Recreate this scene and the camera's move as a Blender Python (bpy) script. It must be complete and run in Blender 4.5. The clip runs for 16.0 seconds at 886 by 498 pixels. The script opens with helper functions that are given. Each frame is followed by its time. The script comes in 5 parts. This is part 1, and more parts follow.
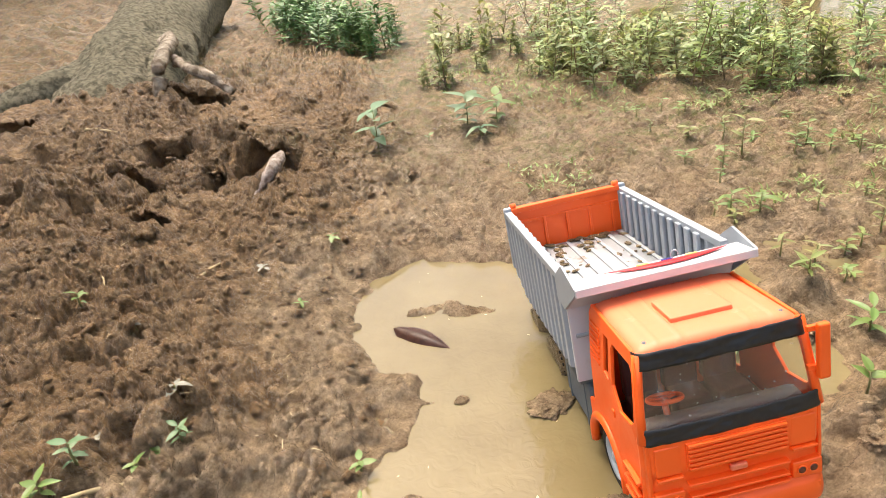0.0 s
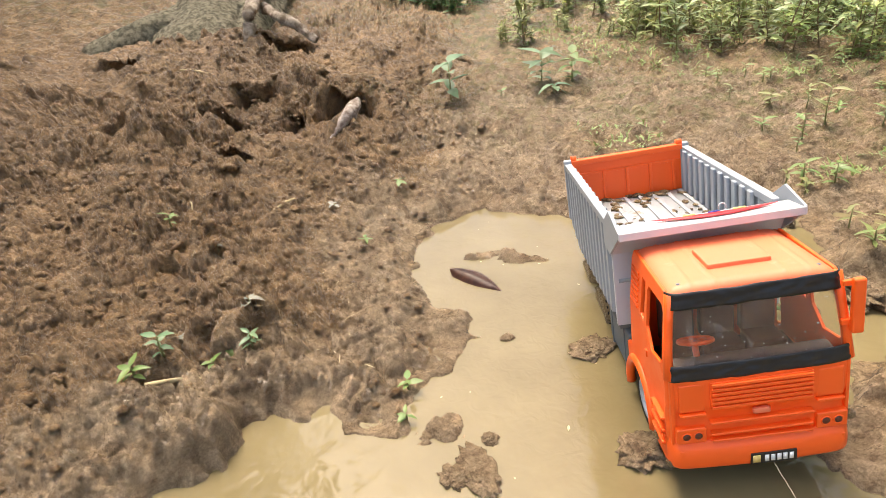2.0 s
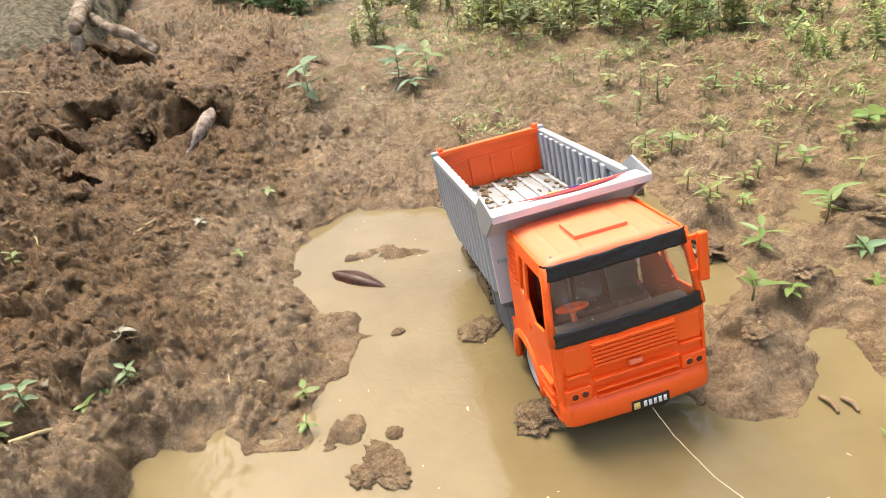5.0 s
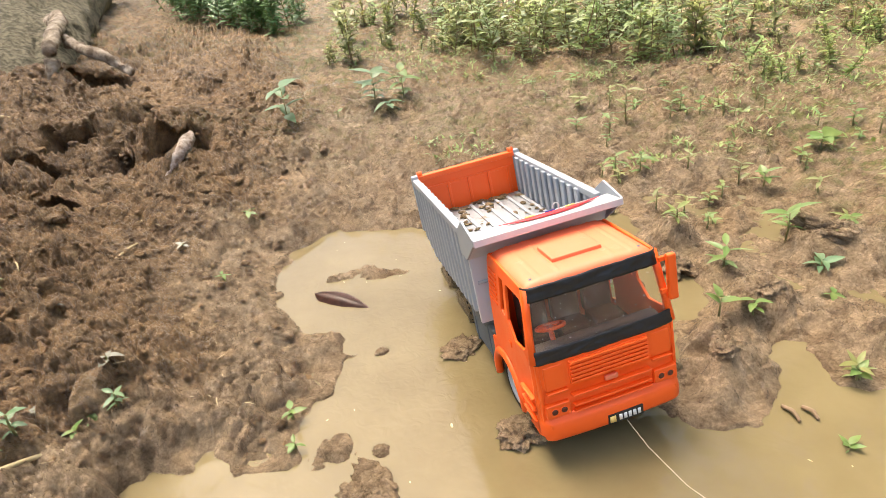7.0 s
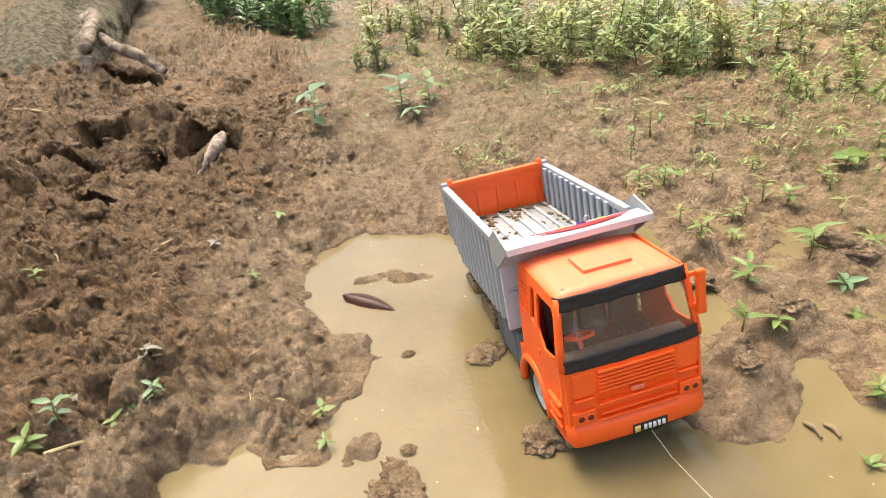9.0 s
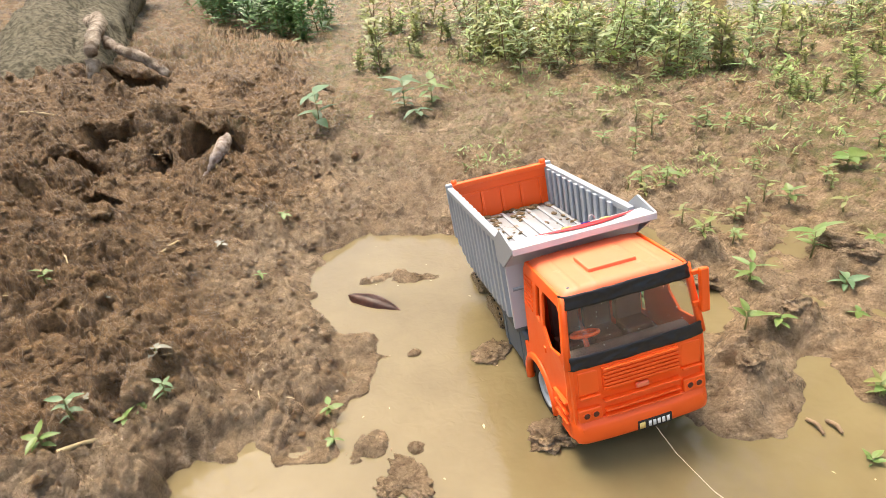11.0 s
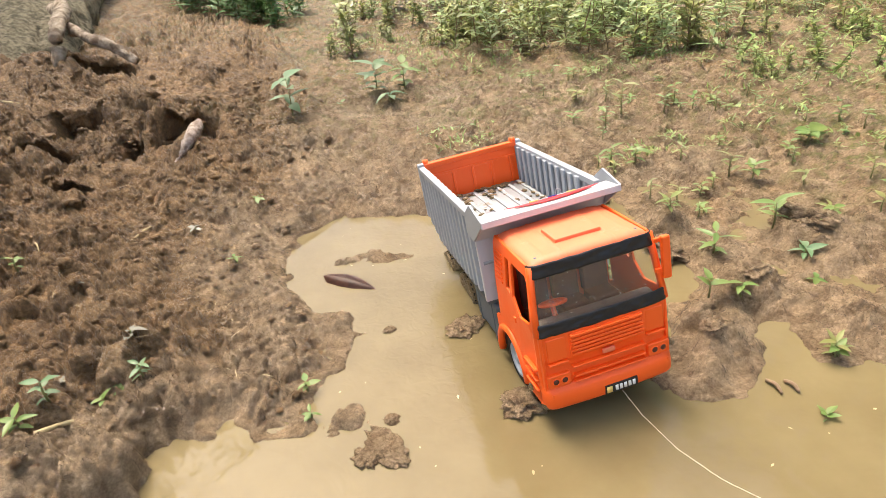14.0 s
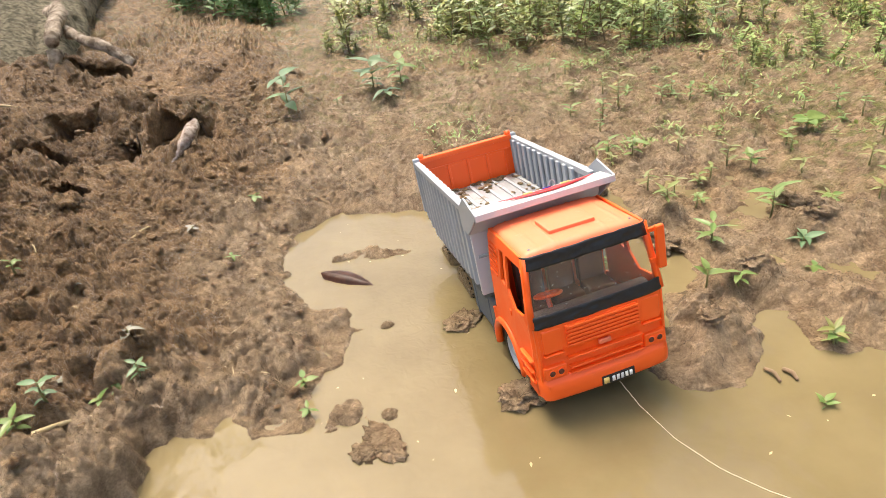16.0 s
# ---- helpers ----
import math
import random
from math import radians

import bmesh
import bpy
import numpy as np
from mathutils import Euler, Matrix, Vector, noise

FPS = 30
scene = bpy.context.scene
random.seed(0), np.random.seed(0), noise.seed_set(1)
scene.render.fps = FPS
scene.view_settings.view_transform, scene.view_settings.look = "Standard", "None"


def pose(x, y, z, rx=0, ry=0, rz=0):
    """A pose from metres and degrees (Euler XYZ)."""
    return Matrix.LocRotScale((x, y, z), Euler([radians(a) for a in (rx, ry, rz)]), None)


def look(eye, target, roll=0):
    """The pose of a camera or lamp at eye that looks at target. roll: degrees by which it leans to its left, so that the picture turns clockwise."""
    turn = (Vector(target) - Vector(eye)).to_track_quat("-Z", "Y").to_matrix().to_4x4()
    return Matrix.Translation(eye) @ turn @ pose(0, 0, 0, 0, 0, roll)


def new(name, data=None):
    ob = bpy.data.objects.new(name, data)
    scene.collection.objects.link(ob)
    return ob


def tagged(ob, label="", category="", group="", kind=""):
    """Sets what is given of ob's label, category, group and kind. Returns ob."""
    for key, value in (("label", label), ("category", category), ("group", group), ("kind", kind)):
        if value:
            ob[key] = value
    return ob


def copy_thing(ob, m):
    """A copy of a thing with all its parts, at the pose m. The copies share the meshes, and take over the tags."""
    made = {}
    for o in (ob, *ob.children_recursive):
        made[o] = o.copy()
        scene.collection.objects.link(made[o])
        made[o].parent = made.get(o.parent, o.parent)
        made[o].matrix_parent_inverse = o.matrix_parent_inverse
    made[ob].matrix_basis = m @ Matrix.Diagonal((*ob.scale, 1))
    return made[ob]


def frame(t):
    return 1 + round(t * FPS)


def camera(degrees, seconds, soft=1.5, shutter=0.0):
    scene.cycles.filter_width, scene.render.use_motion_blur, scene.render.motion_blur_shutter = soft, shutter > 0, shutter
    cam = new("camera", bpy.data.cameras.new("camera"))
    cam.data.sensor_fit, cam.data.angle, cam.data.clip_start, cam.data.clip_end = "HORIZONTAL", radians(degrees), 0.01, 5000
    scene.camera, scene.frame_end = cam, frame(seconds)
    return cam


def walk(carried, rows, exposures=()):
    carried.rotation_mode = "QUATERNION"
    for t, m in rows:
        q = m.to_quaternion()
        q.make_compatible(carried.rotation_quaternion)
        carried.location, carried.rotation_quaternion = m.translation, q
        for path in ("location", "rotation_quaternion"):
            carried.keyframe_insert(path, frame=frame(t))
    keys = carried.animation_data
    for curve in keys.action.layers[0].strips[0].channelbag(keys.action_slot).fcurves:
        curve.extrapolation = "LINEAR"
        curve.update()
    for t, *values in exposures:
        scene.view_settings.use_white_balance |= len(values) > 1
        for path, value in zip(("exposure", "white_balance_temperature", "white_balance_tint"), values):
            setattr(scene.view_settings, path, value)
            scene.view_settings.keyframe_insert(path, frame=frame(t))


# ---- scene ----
cam = camera(70.9, 16.0, soft=0.75)
PATH = [
    (0, (0.018, 0.032, 0.538), (-0.117, 1.83, -0.327), -7.0),
    (0.5, (0.018, 0.021, 0.534), (-0.197, 1.801, -0.351), -6.3),
    (1, (0.022, 0.007, 0.532), (-0.278, 1.764, -0.374), -5.3),
    (1.5, (0.029, -0.009, 0.527), (-0.321, 1.731, -0.395), -5.5),
    (2, (0.04, -0.021, 0.53), (-0.323, 1.704, -0.416), -6.3),
    (2.5, (0.047, -0.025, 0.525), (-0.282, 1.693, -0.444), -6.7),
    (3, (0.049, -0.029, 0.519), (-0.223, 1.689, -0.47), -6.9),
    (3.5, (0.049, -0.029, 0.52), (-0.155, 1.687, -0.487), -7.2),
    (4, (0.051, -0.027, 0.523), (-0.06, 1.7, -0.48), -7.7),
    (4.5, (0.044, -0.026, 0.53), (0.013, 1.711, -0.461), -7.0),
    (5, (0.036, -0.03, 0.532), (0.063, 1.707, -0.458), -7.2),
    (7.5, (0.023, -0.054, 0.561), (0.155, 1.7, -0.392), -6.0),
    (8, (0.017, -0.057, 0.565), (0.141, 1.699, -0.383), -5.1),
    (8.5, (0.005, -0.062, 0.572), (0.117, 1.702, -0.364), -5.3),
    (9, (-0.001, -0.065, 0.572), (0.082, 1.696, -0.371), -5.0),
    (9.5, (-0.005, -0.069, 0.575), (0.088, 1.691, -0.37), -4.7),
    (12, (-0.009, -0.084, 0.575), (0.069, 1.682, -0.359), -5.5),
    (12.5, (-0.004, -0.092, 0.564), (0.103, 1.66, -0.393), -6.1),
    (13, (0.001, -0.095, 0.566), (0.131, 1.643, -0.415), -6.2),
    (13.5, (0.0, -0.097, 0.565), (0.135, 1.642, -0.413), -6.2),
    (14, (-0.001, -0.097, 0.568), (0.141, 1.642, -0.41), -5.5),
    (14.5, (0.001, -0.096, 0.568), (0.134, 1.651, -0.396), -6.0),
    (15, (0.0, -0.097, 0.568), (0.121, 1.651, -0.397), -6.4),
    (15.5, (0.001, -0.1, 0.564), (0.117, 1.643, -0.41), -6.6),
    (16, (0.009, -0.099, 0.562), (0.14, 1.637, -0.422), -6.7),
]
walk(cam, [(t, look(eye, target, roll)) for t, eye, target, roll in PATH], exposures=((0, 1.86, 6900, 9), (16, 1.78, 6900, 9.8)))

# ---- light ----
world = bpy.data.worlds.new("world")
scene.world = world
world.use_nodes = True
_wn, _wl = world.node_tree.nodes, world.node_tree.links
_sky = _wn.new("ShaderNodeTexSky")
_sky.sky_type = 'NISHITA'
_sky.sun_disc = False
_sky.sun_elevation = radians(64.5)
_sky.sun_rotation = radians(-36.5)
_sky.dust_density = 7.0
_sky.air_density = 1.0
_sky.ozone_density = 0.6
_wl.new(_sky.outputs[0], _wn["Background"].inputs[0])
_wn["Background"].inputs[1].default_value = 0.15
_sun = bpy.data.lights.new("sun", 'SUN')
_sun.energy = 0.95
_sun.angle = radians(22)
_sun.color = (1.0, 0.95, 0.88)
sun = new("sun", _sun)
sun.matrix_world = look((-1.7, 2.3, 6.0), (0, 0, 0))

# ---- materials ----


def mat(name):
    m = bpy.data.materials.new(name)
    m.use_nodes = True
    return m, m.node_tree.nodes, m.node_tree.links, m.node_tree.nodes["Principled BSDF"]


def ramp(nodes, stops):
    r = nodes.new("ShaderNodeValToRGB")
    while len(r.color_ramp.elements) < len(stops):
        r.color_ramp.elements.new(0.5)
    for e, (p, c) in zip(r.color_ramp.elements, stops):
        e.position, e.color = p, (*c, 1) if len(c) == 3 else c
    return r


def noise_tex(nodes, links, scale, detail=6, rough=0.6, coords="Object", distort=0.0):
    tc = nodes.new("ShaderNodeTexCoord")
    n = nodes.new("ShaderNodeTexNoise")
    n.inputs["Scale"].default_value = scale
    n.inputs["Detail"].default_value = detail
    n.inputs["Roughness"].default_value = rough
    n.inputs["Distortion"].default_value = distort
    links.new(tc.outputs[coords], n.inputs["Vector"])
    return n


def bumped(nodes, links, bsdf, source, strength, distance):
    b = nodes.new("ShaderNodeBump")
    b.inputs["Strength"].default_value = strength
    b.inputs["Distance"].default_value = distance
    links.new(source, b.inputs["Height"])
    links.new(b.outputs[0], bsdf.inputs["Normal"])
    return b


def mixed(nodes, links, fac, a, b):
    m = nodes.new("ShaderNodeMix")
    m.data_type = 'RGBA'
    for sock, v in ((m.inputs[0], fac), (m.inputs[6], a), (m.inputs[7], b)):
        if isinstance(v, (int, float)):
            sock.default_value = v
        elif isinstance(v, tuple):
            sock.default_value = (*v, 1)
        else:
            links.new(v, sock)
    return m.outputs[2]


def simple(name, c1, c2, scale, rough=0.6, bump=0.2, dist=0.001, spread=0.25, vary=0.0, coat=0.0):
    """Two-tone noisy surface with fine relief; vary: lightness spread between objects."""
    m, n, l, p = mat(name)
    t = noise_tex(n, l, scale)
    r = ramp(n, [(0.5 - spread, c1), (0.5 + spread, c2)])
    l.new(t.outputs["Fac"], r.inputs[0])
    col = r.outputs[0]
    if vary:
        oi = n.new("ShaderNodeObjectInfo")
        hs = n.new("ShaderNodeHueSaturation")
        mr = n.new("ShaderNodeMapRange")
        mr.inputs["To Min"].default_value, mr.inputs["To Max"].default_value = 1 - vary, 1 + vary
        l.new(oi.outputs["Random"], mr.inputs[0])
        l.new(mr.outputs[0], hs.inputs["Value"])
        l.new(col, hs.inputs["Color"])
        col = hs.outputs[0]
    l.new(col, p.inputs["Base Color"])
    p.inputs["Roughness"].default_value = rough
    t2 = noise_tex(n, l, scale * 6)
    bumped(n, l, p, t2.outputs["Fac"], bump, dist)
    return m


def mud_material(name, coords="Object"):
    m, n, l, p = mat(name)
    big = noise_tex(n, l, 5, 5, 0.6, coords)
    mid = noise_tex(n, l, 55, 10, 0.76, coords, 0.5)
    fine = noise_tex(n, l, 190, 8, 0.75, coords)
    vor = n.new("ShaderNodeTexVoronoi")
    vor.inputs["Scale"].default_value = 120
    tc = n.new("ShaderNodeTexCoord")
    warp = n.new("ShaderNodeMix")
    warp.data_type = 'RGBA'
    warp.inputs[0].default_value = 0.04
    l.new(tc.outputs[coords], warp.inputs[6])
    l.new(mid.outputs["Color"], warp.inputs[7])
    l.new(warp.outputs[2], vor.inputs["Vector"])
    r1 = ramp(n, [(0.34, (0.104, 0.056, 0.023)), (0.46, (0.215, 0.125, 0.052)), (0.56, (0.285, 0.175, 0.081)), (0.68, (0.385, 0.257, 0.138))])
    l.new(mid.outputs["Fac"], r1.inputs[0])
    r2 = ramp(n, [(0.35, (0.70, 0.66, 0.60)), (0.65, (1.15, 1.15, 1.15))])
    l.new(big.outputs["Fac"], r2.inputs[0])
    mul = n.new("ShaderNodeMix")
    mul.data_type, mul.blend_type = 'RGBA', 'MULTIPLY'
    mul.inputs[0].default_value = 0.75
    l.new(r1.outputs[0], mul.inputs[6])
    l.new(r2.outputs[0], mul.inputs[7])
    at = n.new("ShaderNodeAttribute")
    at.attribute_name = "wet"
    wetcol = mixed(n, l, mid.outputs["Fac"], (0.150, 0.099, 0.052), (0.37, 0.268, 0.165))
    tone = noise_tex(n, l, 24, 12, 0.72, coords, 0.8)
    tr = ramp(n, [(0.40, (0.52, 0.48, 0.44)), (0.50, (0.95, 0.95, 0.95)), (0.62, (1.35, 1.36, 1.38))])
    l.new(tone.outputs["Fac"], tr.inputs[0])
    col = mixed(n, l, at.outputs["Fac"], mul.outputs[2], wetcol)
    tm = n.new("ShaderNodeMix")
    tm.data_type, tm.blend_type = 'RGBA', 'MULTIPLY'
    tm.inputs[0].default_value = 0.85
    l.new(col, tm.inputs[6])
    l.new(tr.outputs[0], tm.inputs[7])
    col = tm.outputs[2]
    # grain: sand, fibres and dark pores
    grain = noise_tex(n, l, 300, 3, 0.65, coords, 0.4)
    gra = ramp(n, [(0.36, (0.36, 0.33, 0.30)), (0.50, (0.96, 0.96, 0.96)), (0.66, (1.62, 1.64, 1.68))])
    l.new(grain.outputs["Fac"], gra.inputs[0])
    gmul = n.new("ShaderNodeMix")
    gmul.data_type, gmul.blend_type = 'RGBA', 'MULTIPLY'
    gmul.inputs[0].default_value = 0.32
    l.new(col, gmul.inputs[6])
    l.new(gra.outputs[0], gmul.inputs[7])
    col = gmul.outputs[2]
    gt = n.new("ShaderNodeAttribute")
    gt.attribute_name = "green"
    gm = n.new("ShaderNodeMath")
    gm.operation = 'MULTIPLY'
    gn = noise_tex(n, l, 28, 6, 0.7, coords)
    gr = ramp(n, [(0.47, (0, 0, 0)), (0.62, (1, 1, 1))])
    l.new(gn.outputs["Fac"], gr.inputs[0])
    l.new(gr.outputs[0], gm.inputs[0])
    l.new(gt.outputs["Fac"], gm.inputs[1])
    col = mixed(n, l, gm.outputs[0], col, (0.12, 0.125, 0.035))
    l.new(col, p.inputs["Base Color"])
    rr = n.new("ShaderNodeMapRange")
    rr.inputs["To Min"].default_value, rr.inputs["To Max"].default_value = 0.37, 0.13
    l.new(at.outputs["Fac"], rr.inputs[0])
    ra = n.new("ShaderNodeMath")
    ra.operation = 'MULTIPLY_ADD'
    ra.inputs[1].default_value, ra.inputs[2].default_value = 0.35, -0.16
    l.new(fine.outputs["Fac"], ra.inputs[0])
    rs = n.new("ShaderNodeMath")
    l.new(rr.outputs[0], rs.inputs[0])
    l.new(ra.outputs[0], rs.inputs[1])
    l.new(rs.outputs[0], p.inputs["Roughness"])
    p.inputs["Specular IOR Level"].default_value = 0.5
    # relief: smooth wet crumbs with a little grain
    soft_lumps = noise_tex(n, l, 70, 3, 0.5, coords, 0.7)
    h1 = n.new("ShaderNodeMath")
    h1.operation = 'MULTIPLY_ADD'
    h1.inputs[1].default_value = -0.45
    l.new(vor.outputs["Distance"], h1.inputs[0])
    l.new(soft_lumps.outputs["Fac"], h1.inputs[2])
    h2 = n.new("ShaderNodeMath")
    h2.operation = 'MULTIPLY_ADD'
    h2.inputs[1].default_value = 0.34
    l.new(fine.outputs["Fac"], h2.inputs[0])
    l.new(h1.outputs[0], h2.inputs[2])
    b = bumped(n, l, p, h2.outputs[0], 1.0, 0.0095)
    br = n.new("ShaderNodeMapRange")
    br.inputs["To Min"].default_value, br.inputs["To Max"].default_value = 1.0, 0.8
    l.new(at.outputs["Fac"], br.inputs[0])
    l.new(br.outputs[0], b.inputs["Strength"])
    return m


MUD = mud_material("mud")
MUD_WET = simple("wet_mud_lump", (0.10, 0.066, 0.028), (0.32, 0.225, 0.115), 45, 0.36, 1.0, 0.008, 0.2, 0.12)


def water_material():
    m, n, l, p = mat("muddy_water")
    t = noise_tex(n, l, 7, 5, 0.55)
    r = ramp(n, [(0.3, (0.140, 0.108, 0.052)), (0.7, (0.184, 0.145, 0.074))])
    l.new(t.outputs["Fac"], r.inputs[0])
    l.new(r.outputs[0], p.inputs["Base Color"])
    p.inputs["Roughness"].default_value = 0.03
    p.inputs["IOR"].default_value = 1.33
    w = noise_tex(n, l, 16, 3, 0.5, "Object", 0.6)
    # the truck's wake: short waves that die out away from it
    rip = noise_tex(n, l, 48, 2, 0.45, "Object", 1.6)
    tc = n.new("ShaderNodeTexCoord")
    off = n.new("ShaderNodeVectorMath")
    off.operation = 'DISTANCE'
    off.inputs[1].default_value = (0.04, 0.78, 0.0)
    l.new(tc.outputs["Object"], off.inputs[0])
    fall = n.new("ShaderNodeMapRange")
    fall.interpolation_type = 'SMOOTHSTEP'
    fall.inputs["From Min"].default_value, fall.inputs["From Max"].default_value = 0.42, 0.06
    fall.inputs["To Min"].default_value, fall.inputs["To Max"].default_value = 0.0, 1.1
    l.new(off.outputs["Value"], fall.inputs[0])
    mm = n.new("ShaderNodeMath")
    mm.operation = 'MULTIPLY'
    l.new(rip.outputs["Fac"], mm.inputs[0])
    l.new(fall.outputs[0], mm.inputs[1])
    ad = n.new("ShaderNodeMath")
    l.new(w.outputs["Fac"], ad.inputs[0])
    l.new(mm.outputs[0], ad.inputs[1])
    bumped(n, l, p, ad.outputs[0], 0.13, 0.010)
    return m


WATER = water_material()


def plastic(name, c, dirt=(0.30, 0.20, 0.11), rough=0.35, amount=0.25, vary=0.12):
    m, n, l, p = mat(name)
    t = noise_tex(n, l, 35, 8, 0.7)
    r = ramp(n, [(0.60, (0, 0, 0)), (0.80, (1, 1, 1))])
    l.new(t.outputs["Fac"], r.inputs[0])
    g = n.new("ShaderNodeMath")
    g.operation = 'MULTIPLY'
    g.inputs[1].default_value = amount
    l.new(r.outputs[0], g.inputs[0])
    t2 = noise_tex(n, l, 9, 4, 0.5)
    c2 = tuple(x * (1 - vary) for x in c)
    c1 = tuple(min(1, x * (1 + vary)) for x in c)
    base = mixed(n, l, t2.outputs["Fac"], c2, c1)
    l.new(mixed(n, l, g.outputs[0], base, dirt), p.inputs["Base Color"])
    rr = n.new("ShaderNodeMapRange")
    rr.inputs["To Min"].default_value, rr.inputs["To Max"].default_value = rough - 0.08, rough + 0.22
    l.new(t.outputs["Fac"], rr.inputs[0])
    l.new(rr.outputs[0], p.inputs["Roughness"])
    f = noise_tex(n, l, 220, 3, 0.6)
    bumped(n, l, p, f.outputs["Fac"], 0.08, 0.0006)
    return m


ORANGE = plastic("orange_plastic", (0.95, 0.115, 0.011), rough=0.36, amount=0.10, vary=0.06)
# paled to paint the roof's sky sheen into the colour; the blotches are dust
ORANGE_SHEEN_DUST = plastic("sheen_and_dust_orange_plastic", (0.84, 0.19, 0.085), (0.62, 0.36, 0.25), 0.42, 0.6, 0.08)
GREY = plastic("grey_plastic", (0.31, 0.34, 0.375), (0.24, 0.17, 0.11), 0.5, 0.55)
GREY_MUDDY = plastic("mud_smeared_grey_plastic", (0.30, 0.315, 0.335), (0.20, 0.145, 0.09), 0.45, 1.6)
WHITE_GREY = plastic("pale_grey_plastic", (0.52, 0.53, 0.545), (0.33, 0.25, 0.17), 0.45, 0.35)
DARK = plastic("dark_chassis_plastic", (0.10, 0.125, 0.15), (0.24, 0.17, 0.10), 0.5, 0.55)
BLACK = plastic("black_tape", (0.008, 0.008, 0.009), (0.06, 0.05, 0.04), 0.36, 0.15, 0.3)
SEAT = plastic("dark_red_brown_plastic", (0.10, 0.035, 0.025), (0.16, 0.10, 0.07), 0.55, 0.4)
DASH = plastic("dusty_grey_dashboard", (0.16, 0.13, 0.12), (0.34, 0.27, 0.21), 0.55, 0.7)
TYRE = plastic("tyre_rubber", (0.022, 0.020, 0.018), (0.22, 0.15, 0.085), 0.8, 0.75)
RIM = plastic("grey_rim_plastic", (0.38, 0.42, 0.47), (0.26, 0.19, 0.12), 0.4, 0.45)
RED = plastic("red_sticker", (0.62, 0.02, 0.025), (0.5, 0.3, 0.2), 0.35, 0.3)
BLUE = plastic("blue_sticker", (0.02, 0.03, 0.25), rough=0.35)
YELLOW = plastic("yellow_sticker", (0.85, 0.62, 0.20), rough=0.4)
PLATE = plastic("black_plate", (0.012, 0.011, 0.010), rough=0.4)
WHITE = plastic("white_print", (0.85, 0.84, 0.80), rough=0.5)
LAMP_DARK = plastic("dark_lamp_socket", (0.09, 0.02, 0.01), rough=0.3)


def clear_plastic():
    m, n, l, p = mat("scratched_clear_plastic")
    out = n["Material Output"]
    tr = n.new("ShaderNodeBsdfTransparent")
    tr.inputs[0].default_value = (0.93, 0.92, 0.90, 1)
    gl = n.new("ShaderNodeBsdfGlossy")
    gl.inputs["Roughness"].default_value = 0.08
    df = n.new("ShaderNodeBsdfDiffuse")
    df.inputs[0].default_value = (0.62, 0.58, 0.54, 1)
    s = noise_tex(n, l, 260, 2, 0.5)
    r = ramp(n, [(0.69, (0, 0, 0)), (0.76, (0.8, 0.8, 0.8))])
    l.new(s.outputs["Fac"], r.inputs[0])
    big = noise_tex(n, l, 28, 4, 0.6, "Object", 2.0)
    rb = ramp(n, [(0.55, (0.01, 0.01, 0.01)), (0.8, (0.20, 0.20, 0.20))])
    l.new(big.outputs["Fac"], rb.inputs[0])
    mx = n.new("ShaderNodeMath")
    mx.operation = 'MAXIMUM'
    l.new(r.outputs[0], mx.inputs[0])
    l.new(rb.outputs[0], mx.inputs[1])
    m1 = n.new("ShaderNodeMixShader")
    m1.inputs[0].default_value = 0.07
    l.new(tr.outputs[0], m1.inputs[1])
    l.new(gl.outputs[0], m1.inputs[2])
    m2 = n.new("ShaderNodeMixShader")
    l.new(mx.outputs[0], m2.inputs[0])
    l.new(m1.outputs[0], m2.inputs[1])
    l.new(df.outputs[0], m2.inputs[2])
    l.new(m2.outputs[0], out.inputs[0])
    return m


CLEAR = clear_plastic()


def leaf_material(name, c1, c2, vary=0.25):
    m, n, l, p = mat(name)
    t = noise_tex(n, l, 60, 4, 0.6)
    base = mixed(n, l, t.outputs["Fac"], c1, c2)
    geo = n.new("ShaderNodeNewGeometry")
    hs = n.new("ShaderNodeHueSaturation")
    mr = n.new("ShaderNodeMapRange")
    mr.inputs["To Min"].default_value, mr.inputs["To Max"].default_value = 1 - vary, 1 + vary * 1.4
    l.new(geo.outputs["Random Per Island"], mr.inputs[0])
    l.new(mr.outputs[0], hs.inputs["Value"])
    oi = n.new("ShaderNodeObjectInfo")
    mh = n.new("ShaderNodeMapRange")
    mh.inputs["To Min"].default_value, mh.inputs["To Max"].default_value = 0.485, 0.515
    l.new(oi.outputs["Random"], mh.inputs[0])
    l.new(mh.outputs[0], hs.inputs["Hue"])
    l.new(base, hs.inputs["Color"])
    l.new(hs.outputs[0], p.inputs["Base Color"])
    p.inputs["Roughness"].default_value = 0.42
    tl = n.new("ShaderNodeBsdfTranslucent")
    l.new(hs.outputs[0], tl.inputs[0])
    ms = n.new("ShaderNodeMixShader")
    ms.inputs[0].default_value = 0.28
    l.new(p.outputs[0], ms.inputs[1])
    l.new(tl.outputs[0], ms.inputs[2])
    l.new(ms.outputs[0], n["Material Output"].inputs[0])
    return m


